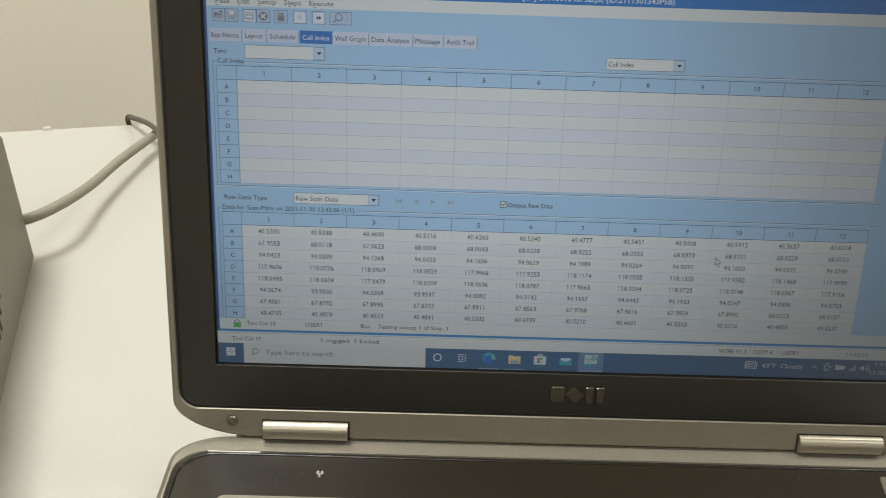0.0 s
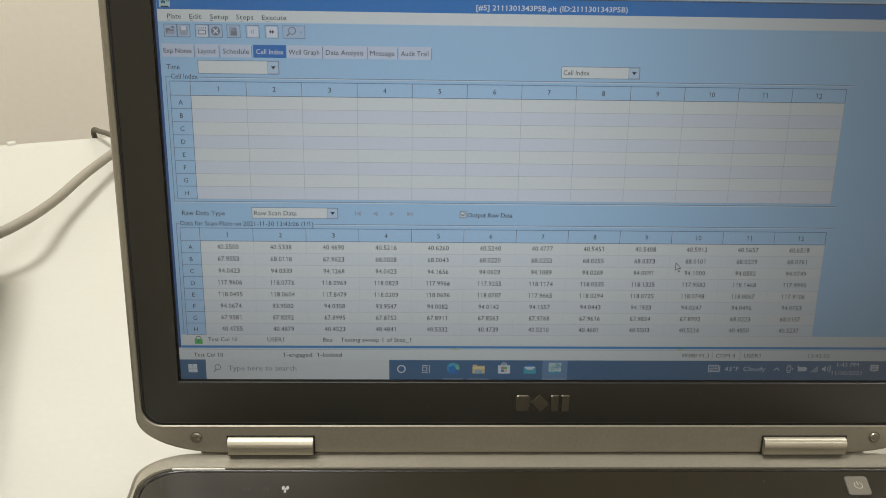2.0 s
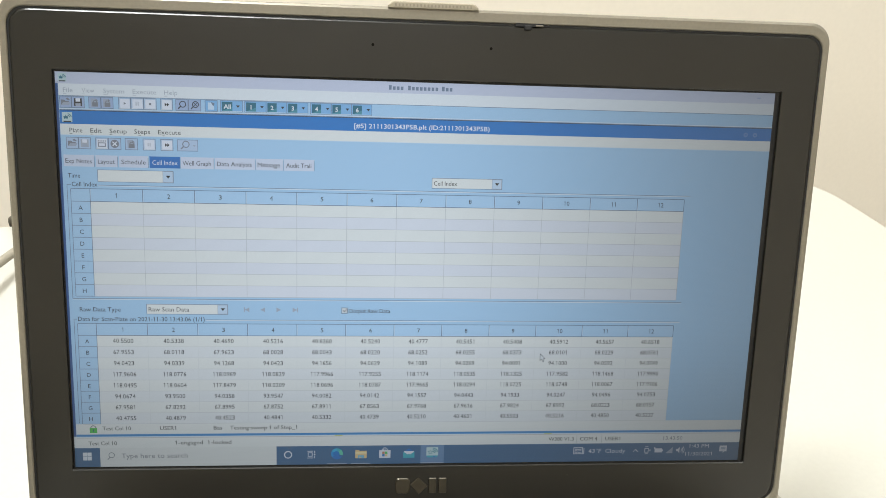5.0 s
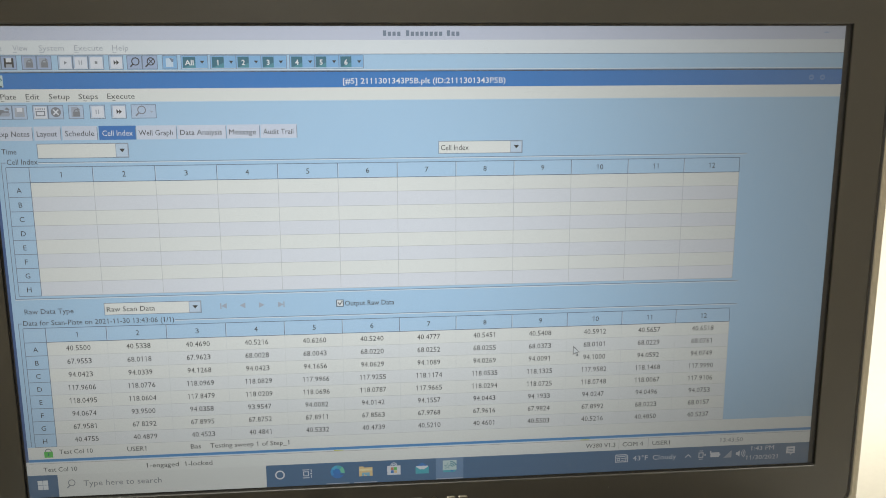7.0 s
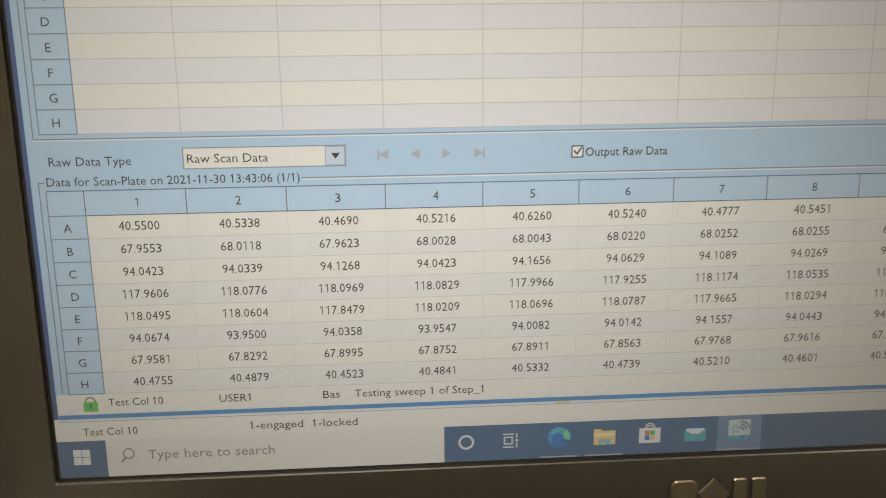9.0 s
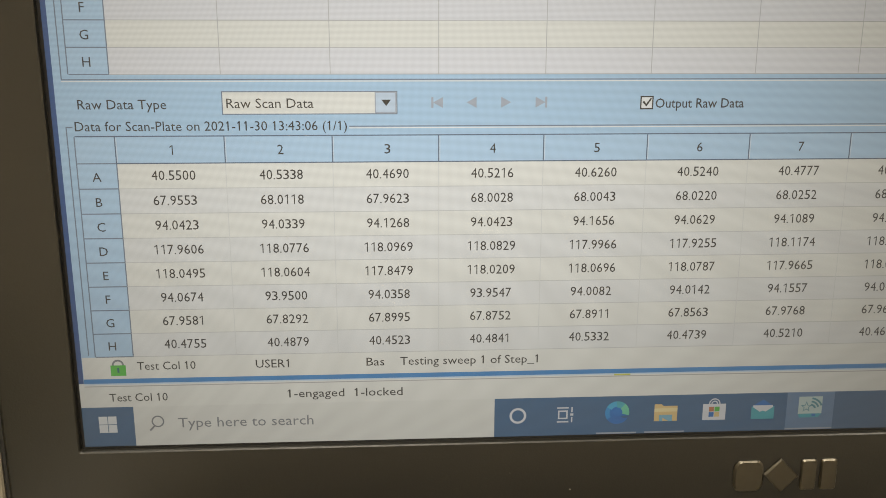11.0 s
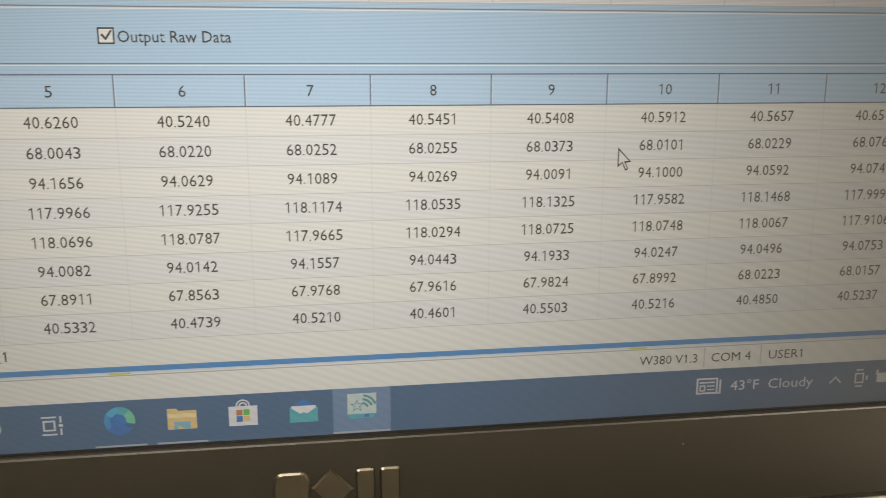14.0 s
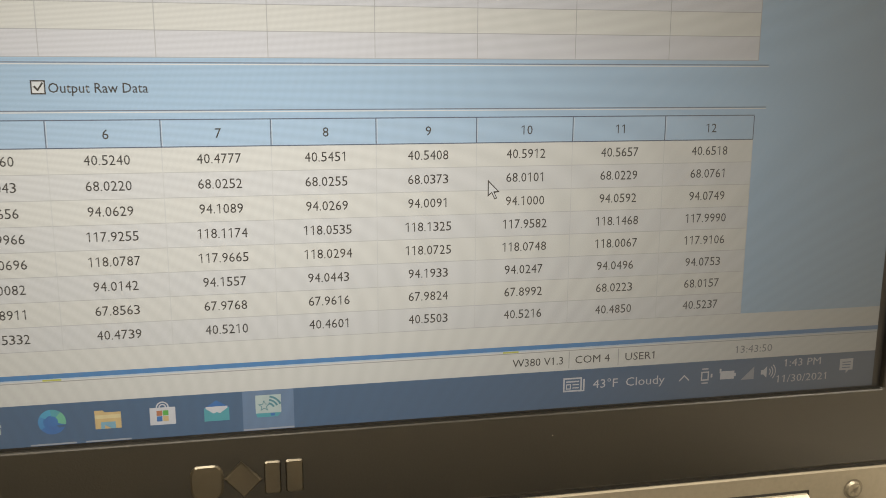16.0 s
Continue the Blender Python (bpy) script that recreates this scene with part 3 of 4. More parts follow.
def frame_lines(name, x0, y0, x1, y1, material, layer, w=1.0):
    return lines(name, [(x0, y0, x1, y0 + w), (x0, y1 - w, x1, y1), (x0, y0 + w, x0 + w, y1 - w), (x1 - w, y0 + w, x1, y1 - w)], material, layer)


FONT_CAP = 0.729                            # height of a capital in the built-in font at size 1


def outline(text, bold=0.0):
    """The mesh of some writing at size 1."""
    cu = bpy.data.curves.new("writing", "FONT")
    cu.body, cu.size, cu.resolution_u, cu.offset = text, 1.0, 2, bold
    tmp = bpy.data.objects.new("writing", cu)
    scene.collection.objects.link(tmp)
    bpy.context.view_layer.update()
    me = bpy.data.meshes.new_from_object(tmp.evaluated_get(bpy.context.evaluated_depsgraph_get()))
    bpy.data.objects.remove(tmp)
    bpy.data.curves.remove(cu)
    return me


def flags(me, text):
    """Gives each figure one in the writing its small slanting flag."""
    bm = bmesh.new()
    bm.from_mesh(me)
    for i, c in enumerate(text):
        if c == "1":
            cut = outline(text[:i + 1])
            x1 = max(v.co.x for v in cut.vertices)
            top = max(v.co.y for v in cut.vertices if v.co.x > x1 - 0.03)
            bpy.data.meshes.remove(cut)
            bm.faces.new([bm.verts.new((x1 + a, top + b, 0)) for a, b in ((-0.03, 0.0), (-0.20, -0.11), (-0.20, -0.19), (-0.07, -0.11))])
    bm.to_mesh(me)
    bm.free()


def words(text, x, y, material, layer, width=None, cap=8.6, align="left", name="text", bold=0.0):
    """Writing with its middle height at y; x: left end, middle or right end; width in units."""
    me = outline(text, bold)
    xs = [v.co.x for v in me.vertices]
    lo, hi = min(xs), max(xs)
    k = cap / FONT_CAP
    kx = k if width is None else width / (hi - lo)
    w = kx * (hi - lo)
    flags(me, text)
    left = x if align == "left" else x - w / 2 if align == "mid" else x - w
    for v in me.vertices:
        v.co = (sx(left + (v.co.x - lo) * kx), lay(layer), sz(y + cap / 2 - v.co.y * k))
    me.name = name
    me.materials.append(material)
    ob = new(name, me)
    ob.parent = screen
    return ob


GLYPHS = {}


def glyph(ch):
    """One figure of the built-in font, its box brought to 1 x 1; the one gets a flag."""
    if ch not in GLYPHS:
        if ch == "1":
            GLYPHS[ch] = ([(0.68, 0), (1, 0), (1, 1), (0.78, 1), (0.0, 0.84), (0.0, 0.74), (0.68, 0.87)], [(0, 1, 2, 3, 6), (3, 4, 5, 6)])
        else:
            cu = bpy.data.curves.new("figure", "FONT")
            cu.body, cu.size, cu.resolution_u = ch, 1.0, 2
            tmp = bpy.data.objects.new("figure", cu)
            scene.collection.objects.link(tmp)
            bpy.context.view_layer.update()
            me = bpy.data.meshes.new_from_object(tmp.evaluated_get(bpy.context.evaluated_depsgraph_get()))
            bpy.data.objects.remove(tmp)
            bpy.data.curves.remove(cu)
            xs, ys = [v.co.x for v in me.vertices], [v.co.y for v in me.vertices]
            x0, y0, w, t = min(xs), min(ys), max(xs) - min(xs), max(ys) - min(ys)
            GLYPHS[ch] = ([((v.co.x - x0) / w, (v.co.y - y0) / t) for v in me.vertices], [tuple(f.vertices) for f in me.polygons])
            bpy.data.meshes.remove(me)
    return GLYPHS[ch]


def figures(text, x, y, material, layer, name, cap=8.6, step=6.25):
    """Figures of one width each, their middle at x and y."""
    left = x - sum(step * 0.42 if c == "." else step for c in text) / 2
    vs, fs = [], []
    for c in text:
        gv, gf = glyph(c)
        a, w, t = (0.5, 1.25, 1.25) if c == "." else (1.0, 2.9, cap) if c == "1" else (0.5, step - 1.0, cap)
        fs += [tuple(i + len(vs) for i in f) for f in gf]
        vs += [(sx(left + a + gx * w), lay(layer), sz(y + cap / 2 - gy * t)) for gx, gy in gv]
        left += step * 0.42 if c == "." else step
    me = bpy.data.meshes.new(name)
    me.from_pydata(vs, [], fs)
    me.materials.append(material)
    ob = new(name, me)
    ob.parent = screen
    return ob


def arrow_down(x, y, s, material, layer, name="arrow"):
    return shape(name, [(x - s, y - s * 0.6), (x, y + s * 0.7), (x + s, y - s * 0.6)], material, layer)


WIDE = 1359                                 # the lit part ends a little short of the bezel

# main window
show("window_background", 0, 0, WIDE, 728, C_BG, 0)
show("window_edge", 0, 18, 4.5, 728, C_RIM, 1)
show("title_bar", 0, 0, WIDE, 21, C_TITLEBAR, 1)


def program_mark(x0, y0, size, layer):
    """The program's small sign: a pale tile with a star and three arcs over a dark foot."""
    k = size / 24
    show("sign_tile", x0, y0, x0 + size, y0 + size, C_ICON, layer)
    pts = [(x0 + k * (9 + (6 if n % 2 == 0 else 2.6) * math.sin(radians(36 * n))), y0 + k * (12 - (6 if n % 2 == 0 else 2.6) * math.cos(radians(36 * n)))) for n in range(10)]
    shape("sign_star", pts, C_TEAL, layer + 1)
    for r in (6, 9.5):
        part("sign_arc", loft([[(sx(x), lay(layer + 1), sz(y)) for x, y in round_pts(x0 + 12 * k, y0 + 14 * k, q * k, 8, 15, 80)] for q in (r, r + 1.8)], closed=False), C_TEAL, screen)
    show("sign_foot", x0 + 3 * k, y0 + size - 3 * k, x0 + size - 3 * k, y0 + size, C_TEXT, layer + 1)


program_mark(5, 2.5, 15, 2)
for x0, n in ((604, 4), (640, 8), (704, 3)):    # three short words, as bars
    lines("title_bars", [(x0 + 7.4 * k, 6.5 if k == 0 else 8.5, x0 + 7.4 * k + 5.0, 15) for k in range(n)], C_LINE, 2)
lines("window_buttons", [(1323, 9, 1331, 11)], C_BTNDIM, 2)
show("menu_bar", 5, 21, WIDE, 42, C_WHITE, 1)
for text, x0, x1 in (("File", 13, 30), ("View", 46, 68), ("System", 84, 121), ("Execute", 136, 178), ("Help", 192, 216)):
    words(text, x0, 32, C_PALE, 2, x1 - x0)
    lines("underline", [(x0, 38.4, x0 + 6, 39.2)], C_PALE, 2)
lines("separator", [(5, 42, WIDE, 43), (5, 67, WIDE, 68)], C_LINE, 2)
lines("toolbar_glint", [(5, 65.6, WIDE, 66.6)], C_WHITE, 2)


def tool(x0, x1, y0, y1, fill, kind="", ink=C_TEXT):
    show("tool_button", x0, y0, x1, y1, C_TOOL if fill is C_BTN else fill, 2)
    if fill is C_BTN:
        show("button_face", x0 + 3, y0 + 2.5, x1 - 2, y1 - 2.5, fill, 2.5)
        lines("button_glint", [(x0 + 1, y1 - 2, x1 - 1, y1 - 1)], C_WHITE, 2.7)
    frame_lines("button_frame", x0, y0, x1, y1, C_LINE, 3)
    cx, cy = (x0 + x1) / 2, (y0 + y1) / 2
    if kind == "play":
        shape("symbol", [(cx - 1.6, cy - 2.7), (cx + 2.6, cy), (cx - 1.6, cy + 2.7)], ink, 4)
    elif kind == "forward":
        for d in (-3.4, 0.6):
            shape("symbol", [(cx + d, cy - 3.6), (cx + d + 4, cy), (cx + d, cy + 3.6)], ink, 4)
    elif kind == "pause":
        lines("symbol", [(cx - 2.8, cy - 3.4, cx - 1.2, cy + 3.4), (cx + 0.8, cy - 3.4, cx + 2.4, cy + 3.4)], ink, 4)
    elif kind == "stop":
        show("symbol", cx - 2.0, cy - 2.0, cx + 2.0, cy + 2.0, ink, 4)
    elif kind == "zoom":
        ring("symbol", cx + 1.5, cy - 1.5, 4.6, 6.2, ink, 4)
        shape("symbol", [(cx - 7.5, cy + 6), (cx - 6, cy + 7.5), (cx - 2, cy + 3.4), (cx - 3.4, cy + 2)], ink, 4)
    elif kind == "zoom_off":
        ring("symbol", cx + 1.5, cy - 1.5, 4.6, 6.2, ink, 4)
        shape("symbol", [(cx - 7.5, cy + 6), (cx - 6, cy + 7.5), (cx - 2, cy + 3.4), (cx - 3.4, cy + 2)], ink, 4)
        for d in (-1, 1):                    # a small cross over the glass
            shape("symbol", [(cx - 2.4, cy - 1.5 - d * 3.4), (cx - 1.4, cy - 1.5 - d * 4.2), (cx + 5.4, cy - 1.5 + d * 3.4), (cx + 4.4, cy - 1.5 + d * 4.2)], ink, 5)
    elif kind == "save":
        show("symbol", cx - 7, cy - 7, cx + 7, cy + 7, ink, 4)
        show("symbol", cx - 4, cy - 7, cx + 4, cy - 1, C_BTN, 5)
        show("symbol", cx - 4.5, cy + 2, cx + 4.5, cy + 7, C_FAINT, 5)
    elif kind == "open":
        shape("symbol", [(cx - 8, cy - 4), (cx - 2, cy - 4), (cx, cy - 2), (cx + 6, cy - 2), (cx + 6, cy + 6), (cx - 8, cy + 6)], ink, 4)
        shape("symbol", [(cx - 8, cy + 6), (cx - 4, cy + 0.5), (cx + 9, cy + 0.5), (cx + 6, cy + 6)], C_FAINT, 5)
        shape("symbol", [(cx, cy - 5), (cx + 4, cy - 8), (cx + 8, cy - 4), (cx + 6, cy - 3)], ink, 5)
    elif kind == "page":                     # a sheet with a folded corner and a small lock before it
        shape("symbol", [(cx - 7, cy - 7.5), (cx + 2, cy - 7.5), (cx + 6, cy - 3.5), (cx + 6, cy + 7.5), (cx - 7, cy + 7.5)], C_FAINT, 4)
        shape("symbol", [(cx + 2, cy - 7.5), (cx + 6, cy - 3.5), (cx + 2, cy - 3.5)], ink, 5)
        part("symbol", loft([[(sx(x), lay(5), sz(y)) for x, y in round_pts(cx + 0.5, cy - 0.5, r, 10, 0, 180)] for r in (2.4, 4.0)], closed=False), ink, screen)
        show("symbol", cx - 4.5, cy - 0.5, cx + 5.5, cy + 7, ink, 5)
    elif kind == "sheet":                    # a pale sheet with a pointer at its corner
        show("symbol", cx - 6, cy - 6, cx + 5, cy + 7, C_GLINT, 4)
        shape("symbol", [(cx - 1, cy - 7), (cx + 6, cy - 5), (cx + 3.4, cy - 3.6), (cx + 5, cy - 0.6), (cx + 3, cy), (cx + 1.4, cy - 2.8)], ink, 5)
    elif kind == "cross":
        shape("symbol", round_pts(cx, cy, 7.6, 18), ink, 4)
        for s in (-1, 1):
            shape("symbol", [(cx - 4.6, cy - s * 3.2), (cx - 3.2, cy - s * 4.6), (cx + 4.6, cy + s * 3.2), (cx + 3.2, cy + s * 4.6)], C_BTN, 5)
    elif kind == "scan":
        frame_lines("symbol", cx - 7, cy - 2, cx + 7, cy + 6, ink, 4, 1.6)
        lines("symbol", [(cx - 7 + 3.2 * k, cy - 6, cx - 5.4 + 3.2 * k, cy - 3.6) for k in range(5)], ink, 4)


for x0, x1, fill, kind, ink in ((0 + 6, 27, C_BTNDIM, "open", C_GREY), (27, 50, C_BTNDIM, "save", C_TEXT), (57, 79, C_BTNDIM, "page", C_GREY), (79, 101, C_BTNDIM, "page", C_GREY), (110, 132, C_BTN, "play", C_GREY),
                                (132, 155, C_BTN, "pause", C_PALE), (155, 178, C_BTN, "stop", C_GREY), (185, 207, C_BTN, "forward", C_TEXT), (212, 235, C_BTNDIM, "zoom", C_TEXT), (235, 258, C_BTNDIM, "zoom_off", C_TEXT), (265, 288, C_BTNBLUE, "sheet", C_LINE)):
    tool(x0, x1, 43.5, 64.5, fill, kind, ink)
for text, x0, x1, xa, xe in (("All", 296, 315, 325, 334), ("1", 340, 358, 369, 377), ("2", 379, 396, 407, 415), ("3", 417, 434, 445, 454), ("4", 461, 478, 490, 498), ("5", 499, 515, 527, 535), ("6", 537, 554, 566, 573)):
    show("plate_button", x0 - 3, 43.5, xe, 64.5, C_BTNBLUE, 2)
    frame_lines("button_frame", x0 - 3, 43.5, xe, 64.5, C_LINE, 3, 0.8)
    lines("button_glint", [(x0 - 2, 62.8, xe - 1, 63.8)], C_GLINT, 3.5)
    show("plate_tile", x0, 46, x1, 62.5, C_TEAL, 4)
    shape("tile_sheen", [(x0, 62.5), (x1, 62.5), (x1, 55)], C_SHEEN, 4.5)
    words(text, (x0 + x1) / 2, 54.4, C_WHITE, 5, None if len(text) == 1 else 13.5, 8.0, "mid", "text", 0.025)
    arrow_down(xa, 54, 3.4, C_TEXT, 4)

# plate window
show("plate_title_bar", 5, 69, WIDE, 93.5, C_TITLE, 1)
lines("title_edge", [(5, 68.2, WIDE, 69.4)], C_TEXT, 2.5)
lines("menu_edge", [(5, 113, WIDE, 114)], C_GLINT, 2)
program_mark(9, 72.5, 18, 2)
words("[#5] 2111301343P5B.plt (ID:2111301343P5B)", 669, 83.4, C_WHITE, 2, 258, 9, "mid", "text", 0.012)
for x in (1307, 1326):
    shape("window_button", round_pts(x, 82, 4.6, 12), C_DULL, 2)
    show("button_sign", x - 2, 81, x + 2, 83, C_TITLE, 3)
show("plate_menu_bar", 5, 93.5, WIDE, 114, C_CELL, 1)
for text, x0, x1, u in (("Plate", 21, 44, 0), ("Edit", 58, 78, 0), ("Setup", 92, 123, 0), ("Steps", 136, 165, 7), ("Execute", 179, 220, 7)):
    words(text, x0, 104.5, C_TEXT, 2, x1 - x0)
    lines("underline", [(x0 + u, 111, x0 + u + 5, 111.8)], C_TEXT, 2)
for x0, x1, fill, kind, ink in ((14, 36, C_TOOL, "open", C_GREY), (36, 58, C_TOOL, "save", C_PALE), (66, 89, C_BTN, "scan", C_GREY), (89, 112, C_TOOL, "cross", C_GREY), (119, 142, C_TOOL, "page", C_GREY),
                                (151, 174, C_BTN, "pause", C_PALE), (183, 206, C_BTN, "forward", C_TEXT), (213, 251, C_TOOL, "", C_GREY)):
    tool(x0, x1, 117.5, 139, fill, kind, ink)
ring("symbol", 229, 126, 5, 6.6, C_GREY, 4)
shape("symbol", [(219, 134), (221, 135.6), (225, 131.4), (223.6, 130)], C_GREY, 4)
arrow_down(244, 129, 2.6, C_FAINT, 4)

# tabs
for text, x0, x1, t0, t1 in (("Exp Notes", 8, 63, 11, 58), ("Layout", 65, 105, 69, 99), ("Schedule", 107, 160, 111, 155), ("Cell Index", 162, 218, 167, 213), ("Well Graph", 219, 280, 222, 274), ("Data Analysis", 281, 356, 285, 349), ("Message", 357, 408, 360, 402), ("Audit Trail", 409, 466, 413, 460)):
    picked = text == "Cell Index"
    show("tab", x0, 150, x1, 171.5, C_TABSEL if picked else C_TAB, 1)
    lines("tab_edge", [(x1 - 1, 152, x1, 171.5)], C_LINE, 2)
    words(text, t0, 161, C_WHITE if picked else C_TEXT, 2, t1 - t0, 8.8)

words("Time", 14, 188, C_TEXT, 1, 22, 8.8)


def combo(x0, y0, x1, y1, text="", t0=0, t1=0):
    show("combo_field", x0, y0, x1, y1, C_CELL, 1)
    show("combo_button", x1 - 20, y0 + 1, x1 - 1, y1 - 1, C_DROP, 2)
    frame_lines("drop_frame", x1 - 20, y0 + 1, x1 - 1, y1 - 1, C_FAINT, 2.5, 0.9)
    frame_lines("combo_frame", x0, y0, x1, y1, C_LINE, 3, 0.9)
    arrow_down(x1 - 10, (y0 + y1) / 2, 4.3, C_TEXT, 3)
    if text:
        words(text, t0, (y0 + y1) / 2, C_TEXT, 2, t1 - t0, 8.8)


combo(67, 176.5, 205, 199.5)
combo(690, 179.5, 827, 200, "Cell Index", 694, 739)
combo(147, 433.5, 301, 454, "Raw Scan Data", 151, 227)
words("Cell Index", 20, 204, C_TEXT, 1, 46, 8.8)
words("Raw Data Type", 23, 444.5, C_TEXT, 1, 76, 8.8)
words("Data for Scan-Plate on 2021-11-30 13:43:06 (1/1)", 19, 463.5, C_TEXT, 1, 237, 8.8)
frame_lines("checkbox", 519.5, 438.5, 531.5, 450.5, C_TEXT, 3, 1.2)
show("checkbox_field", 520, 439, 531, 450, C_WHITE, 2)
shape("tick", [(521.5, 444), (523, 442.8), (525, 445.6), (529, 440), (530, 441), (525.2, 448)], C_TEXT, 3)
words("Output Raw Data", 533.5, 444.7, C_TEXT, 1, 81.5, 8.8, "left", "text", 0.006)
for x, kind in ((337, 0), (367, 1), (398, 2), (429, 3)):
    d = 1 if kind >= 2 else -1
    shape("step_arrow", [(x - d * 4.5, 439), (x + d * 4.5, 443.8), (x - d * 4.5, 448.6)], C_FAINT, 1)
    if kind in (0, 3):
        lines("step_bar", [(x + d * 5 - 1, 439, x + d * 5 + 1, 448.6)], C_FAINT, 1)
lines("group_frame", [(67, 205, 1206, 206), (11, 205, 19, 206), (11, 205, 12, 424), (11, 423, 1206, 424), (258, 464, 1206, 465), (11, 464, 17, 465), (11, 464, 12, 676)], C_LINE, 1)
lines("group_glint", [(67, 206.4, 1206, 207.4), (258, 465.4, 1206, 466.4), (11, 424.4, 1206, 425.4)], C_WHITE, 1)

# two tables of twelve columns and eight rows
COLS = [52.2 + 95.15 * k for k in range(13)]
VALUES = """40.5500 40.5338 40.4690 40.5216 40.6260 40.5240 40.4777 40.5451 40.5408 40.5912 40.5657 40.6518
67.9553 68.0118 67.9623 68.0028 68.0043 68.0220 68.0252 68.0255 68.0373 68.0101 68.0229 68.0761
94.0423 94.0339 94.1268 94.0423 94.1656 94.0629 94.1089 94.0269 94.0091 94.1000 94.0592 94.0749
117.9606 118.0776 118.0969 118.0829 117.9966 117.9255 118.1174 118.0535 118.1325 117.9582 118.1468 117.9990
118.0495 118.0604 117.8479 118.0209 118.0696 118.0787 117.9665 118.0294 118.0725 118.0748 118.0067 117.9106
94.0674 93.9500 94.0358 93.9547 94.0082 94.0142 94.1557 94.0443 94.1933 94.0247 94.0496 94.0753
67.9581 67.8292 67.8995 67.8752 67.8911 67.8563 67.9768 67.9616 67.9824 67.8992 68.0223 68.0157
40.4755 40.4879 40.4523 40.4841 40.5332 40.4739 40.5210 40.4601 40.5503 40.5216 40.4850 40.5237"""
VALUES = [row.split() for row in VALUES.splitlines()]


def table(top, head, first, pitch, values):
    end = COLS[-1]
    show("table_corner", 18, top, COLS[0], head, C_HEAD, 1)
    show("header_strip", COLS[0], top, end, head, C_HEAD, 1)
    lines("header_line", [(18, top - 1, end, top), (COLS[0], head - 0.5, end, head + 0.5)] + [(c - 0.5, top, c + 0.5, head) for c in COLS], C_RULE, 3)
    for c in COLS[:-1]:
        lines("header_glint", [(c + 0.6, top + 0.5, c + 1.5, head - 1)], C_GLINT, 3)
    for k in range(12):
        figures(str(k + 1), (COLS[k] + COLS[k + 1]) / 2 + (1.5 if values else 0), (top + head) / 2, C_TEXT, 4, "column_number")
    for r in range(8):
        y0 = first + pitch * r
        show("row_band", COLS[0], y0, end, y0 + pitch, (C_TINT if values else C_BAND) if r % 2 else C_CELL, 1)
        show("row_label", 18, y0, COLS[0], y0 + pitch, C_HEAD, 1)
        words("ABCDEFGH"[r], 34, y0 + pitch / 2 + 0.5, C_TEXT, 4, None, 8.6, "mid", "row_letter")
        if values:
            for k in range(12):
                figures(values[r][k], (COLS[k] + COLS[k + 1]) / 2 + 1.3, y0 + pitch / 2 - 0.6, C_TEXT, 4, "cell_value", 8.8, 6.15)
    bottom = first + 8 * pitch
    for r in range(1, 9):
        lines("grid_line", [(COLS[0], first + pitch * r - 0.35, end, first + pitch * r + 0.35)], C_HAIR if values else C_MESH, 2)
    for c in COLS[1:]:
        lines("grid_line", [(c - 0.35, first, c + 0.35, bottom)], C_GHOST if values else C_MESH, 2.5)
    lines("label_grid", [(18, first + pitch * r - 0.5, COLS[0], first + pitch * r + 0.5) for r in range(9)] + [(17, top, 18, bottom), (COLS[0] - 0.5, first, COLS[0] + 0.5, bottom)], C_LINE, 2)


table(213, 236.5, 236.5, 22.8, None)
table(473, 496.5, 496.5, 22.65, VALUES)

# status lines
show("status_field", 5, 678, WIDE, 699.5, C_CELL, 2)
show("status_edge", 5, 699.5, WIDE, 704, C_EDGE, 3)
show("status_bar", 0, 704, WIDE, 728, C_CELL, 2)
lines("status_glint", [(5, 704, WIDE, 705.4)], C_GLINT, 3)
for x in (508, 938):
    lines("status_speck", [(x, 704.6, x + 16, 706.2)], C_LIME, 3.5)
lines("status_line", [(5, 706.6, WIDE, 707.4), (1007, 708, 1007.8, 726), (1060, 708, 1060.8, 726)], C_SOFT, 3)
show("padlock", 30.5, 686, 44.5, 696.5, C_GREEN, 4)
show("keyhole", 36.6, 688.5, 38.4, 693.5, C_TEAL, 5)
part("padlock_shackle", loft([[(sx(x), lay(4), sz(y)) for x, y in round_pts(37.5, 686, r, 12, 0, 180)] for r in (3.9, 5.6)], closed=False), C_GREY, screen)
words("Test Col 10", 55, 686.8, C_TEXT, 4, 54, 8.4)
words("USER1", 165, 686.8, C_TEXT, 4, 31, 8.6)
words("Bas", 269, 686.8, C_TEXT, 4, 17, 8.6)
words("Testing sweep 1 of Step_1", 301, 686.8, C_TEXT, 4, 132, 8.6)
words("Test Col 10", 27, 718, C_TEXT, 4, 54, 8.4)
words("1-engaged  1-locked", 195, 717.5, C_TEXT, 4, 108, 8.6)
words("W380 V1.3", 948, 717, C_TEXT, 4, 53, 8.4)
words("COM 4", 1014, 717, C_TEXT, 4, 37, 8.4)
words("USER1", 1068, 717, C_TEXT, 4, 32, 8.4)
words("13:43:50", 1193, 717, C_GREY, 4, 41, 8.4)

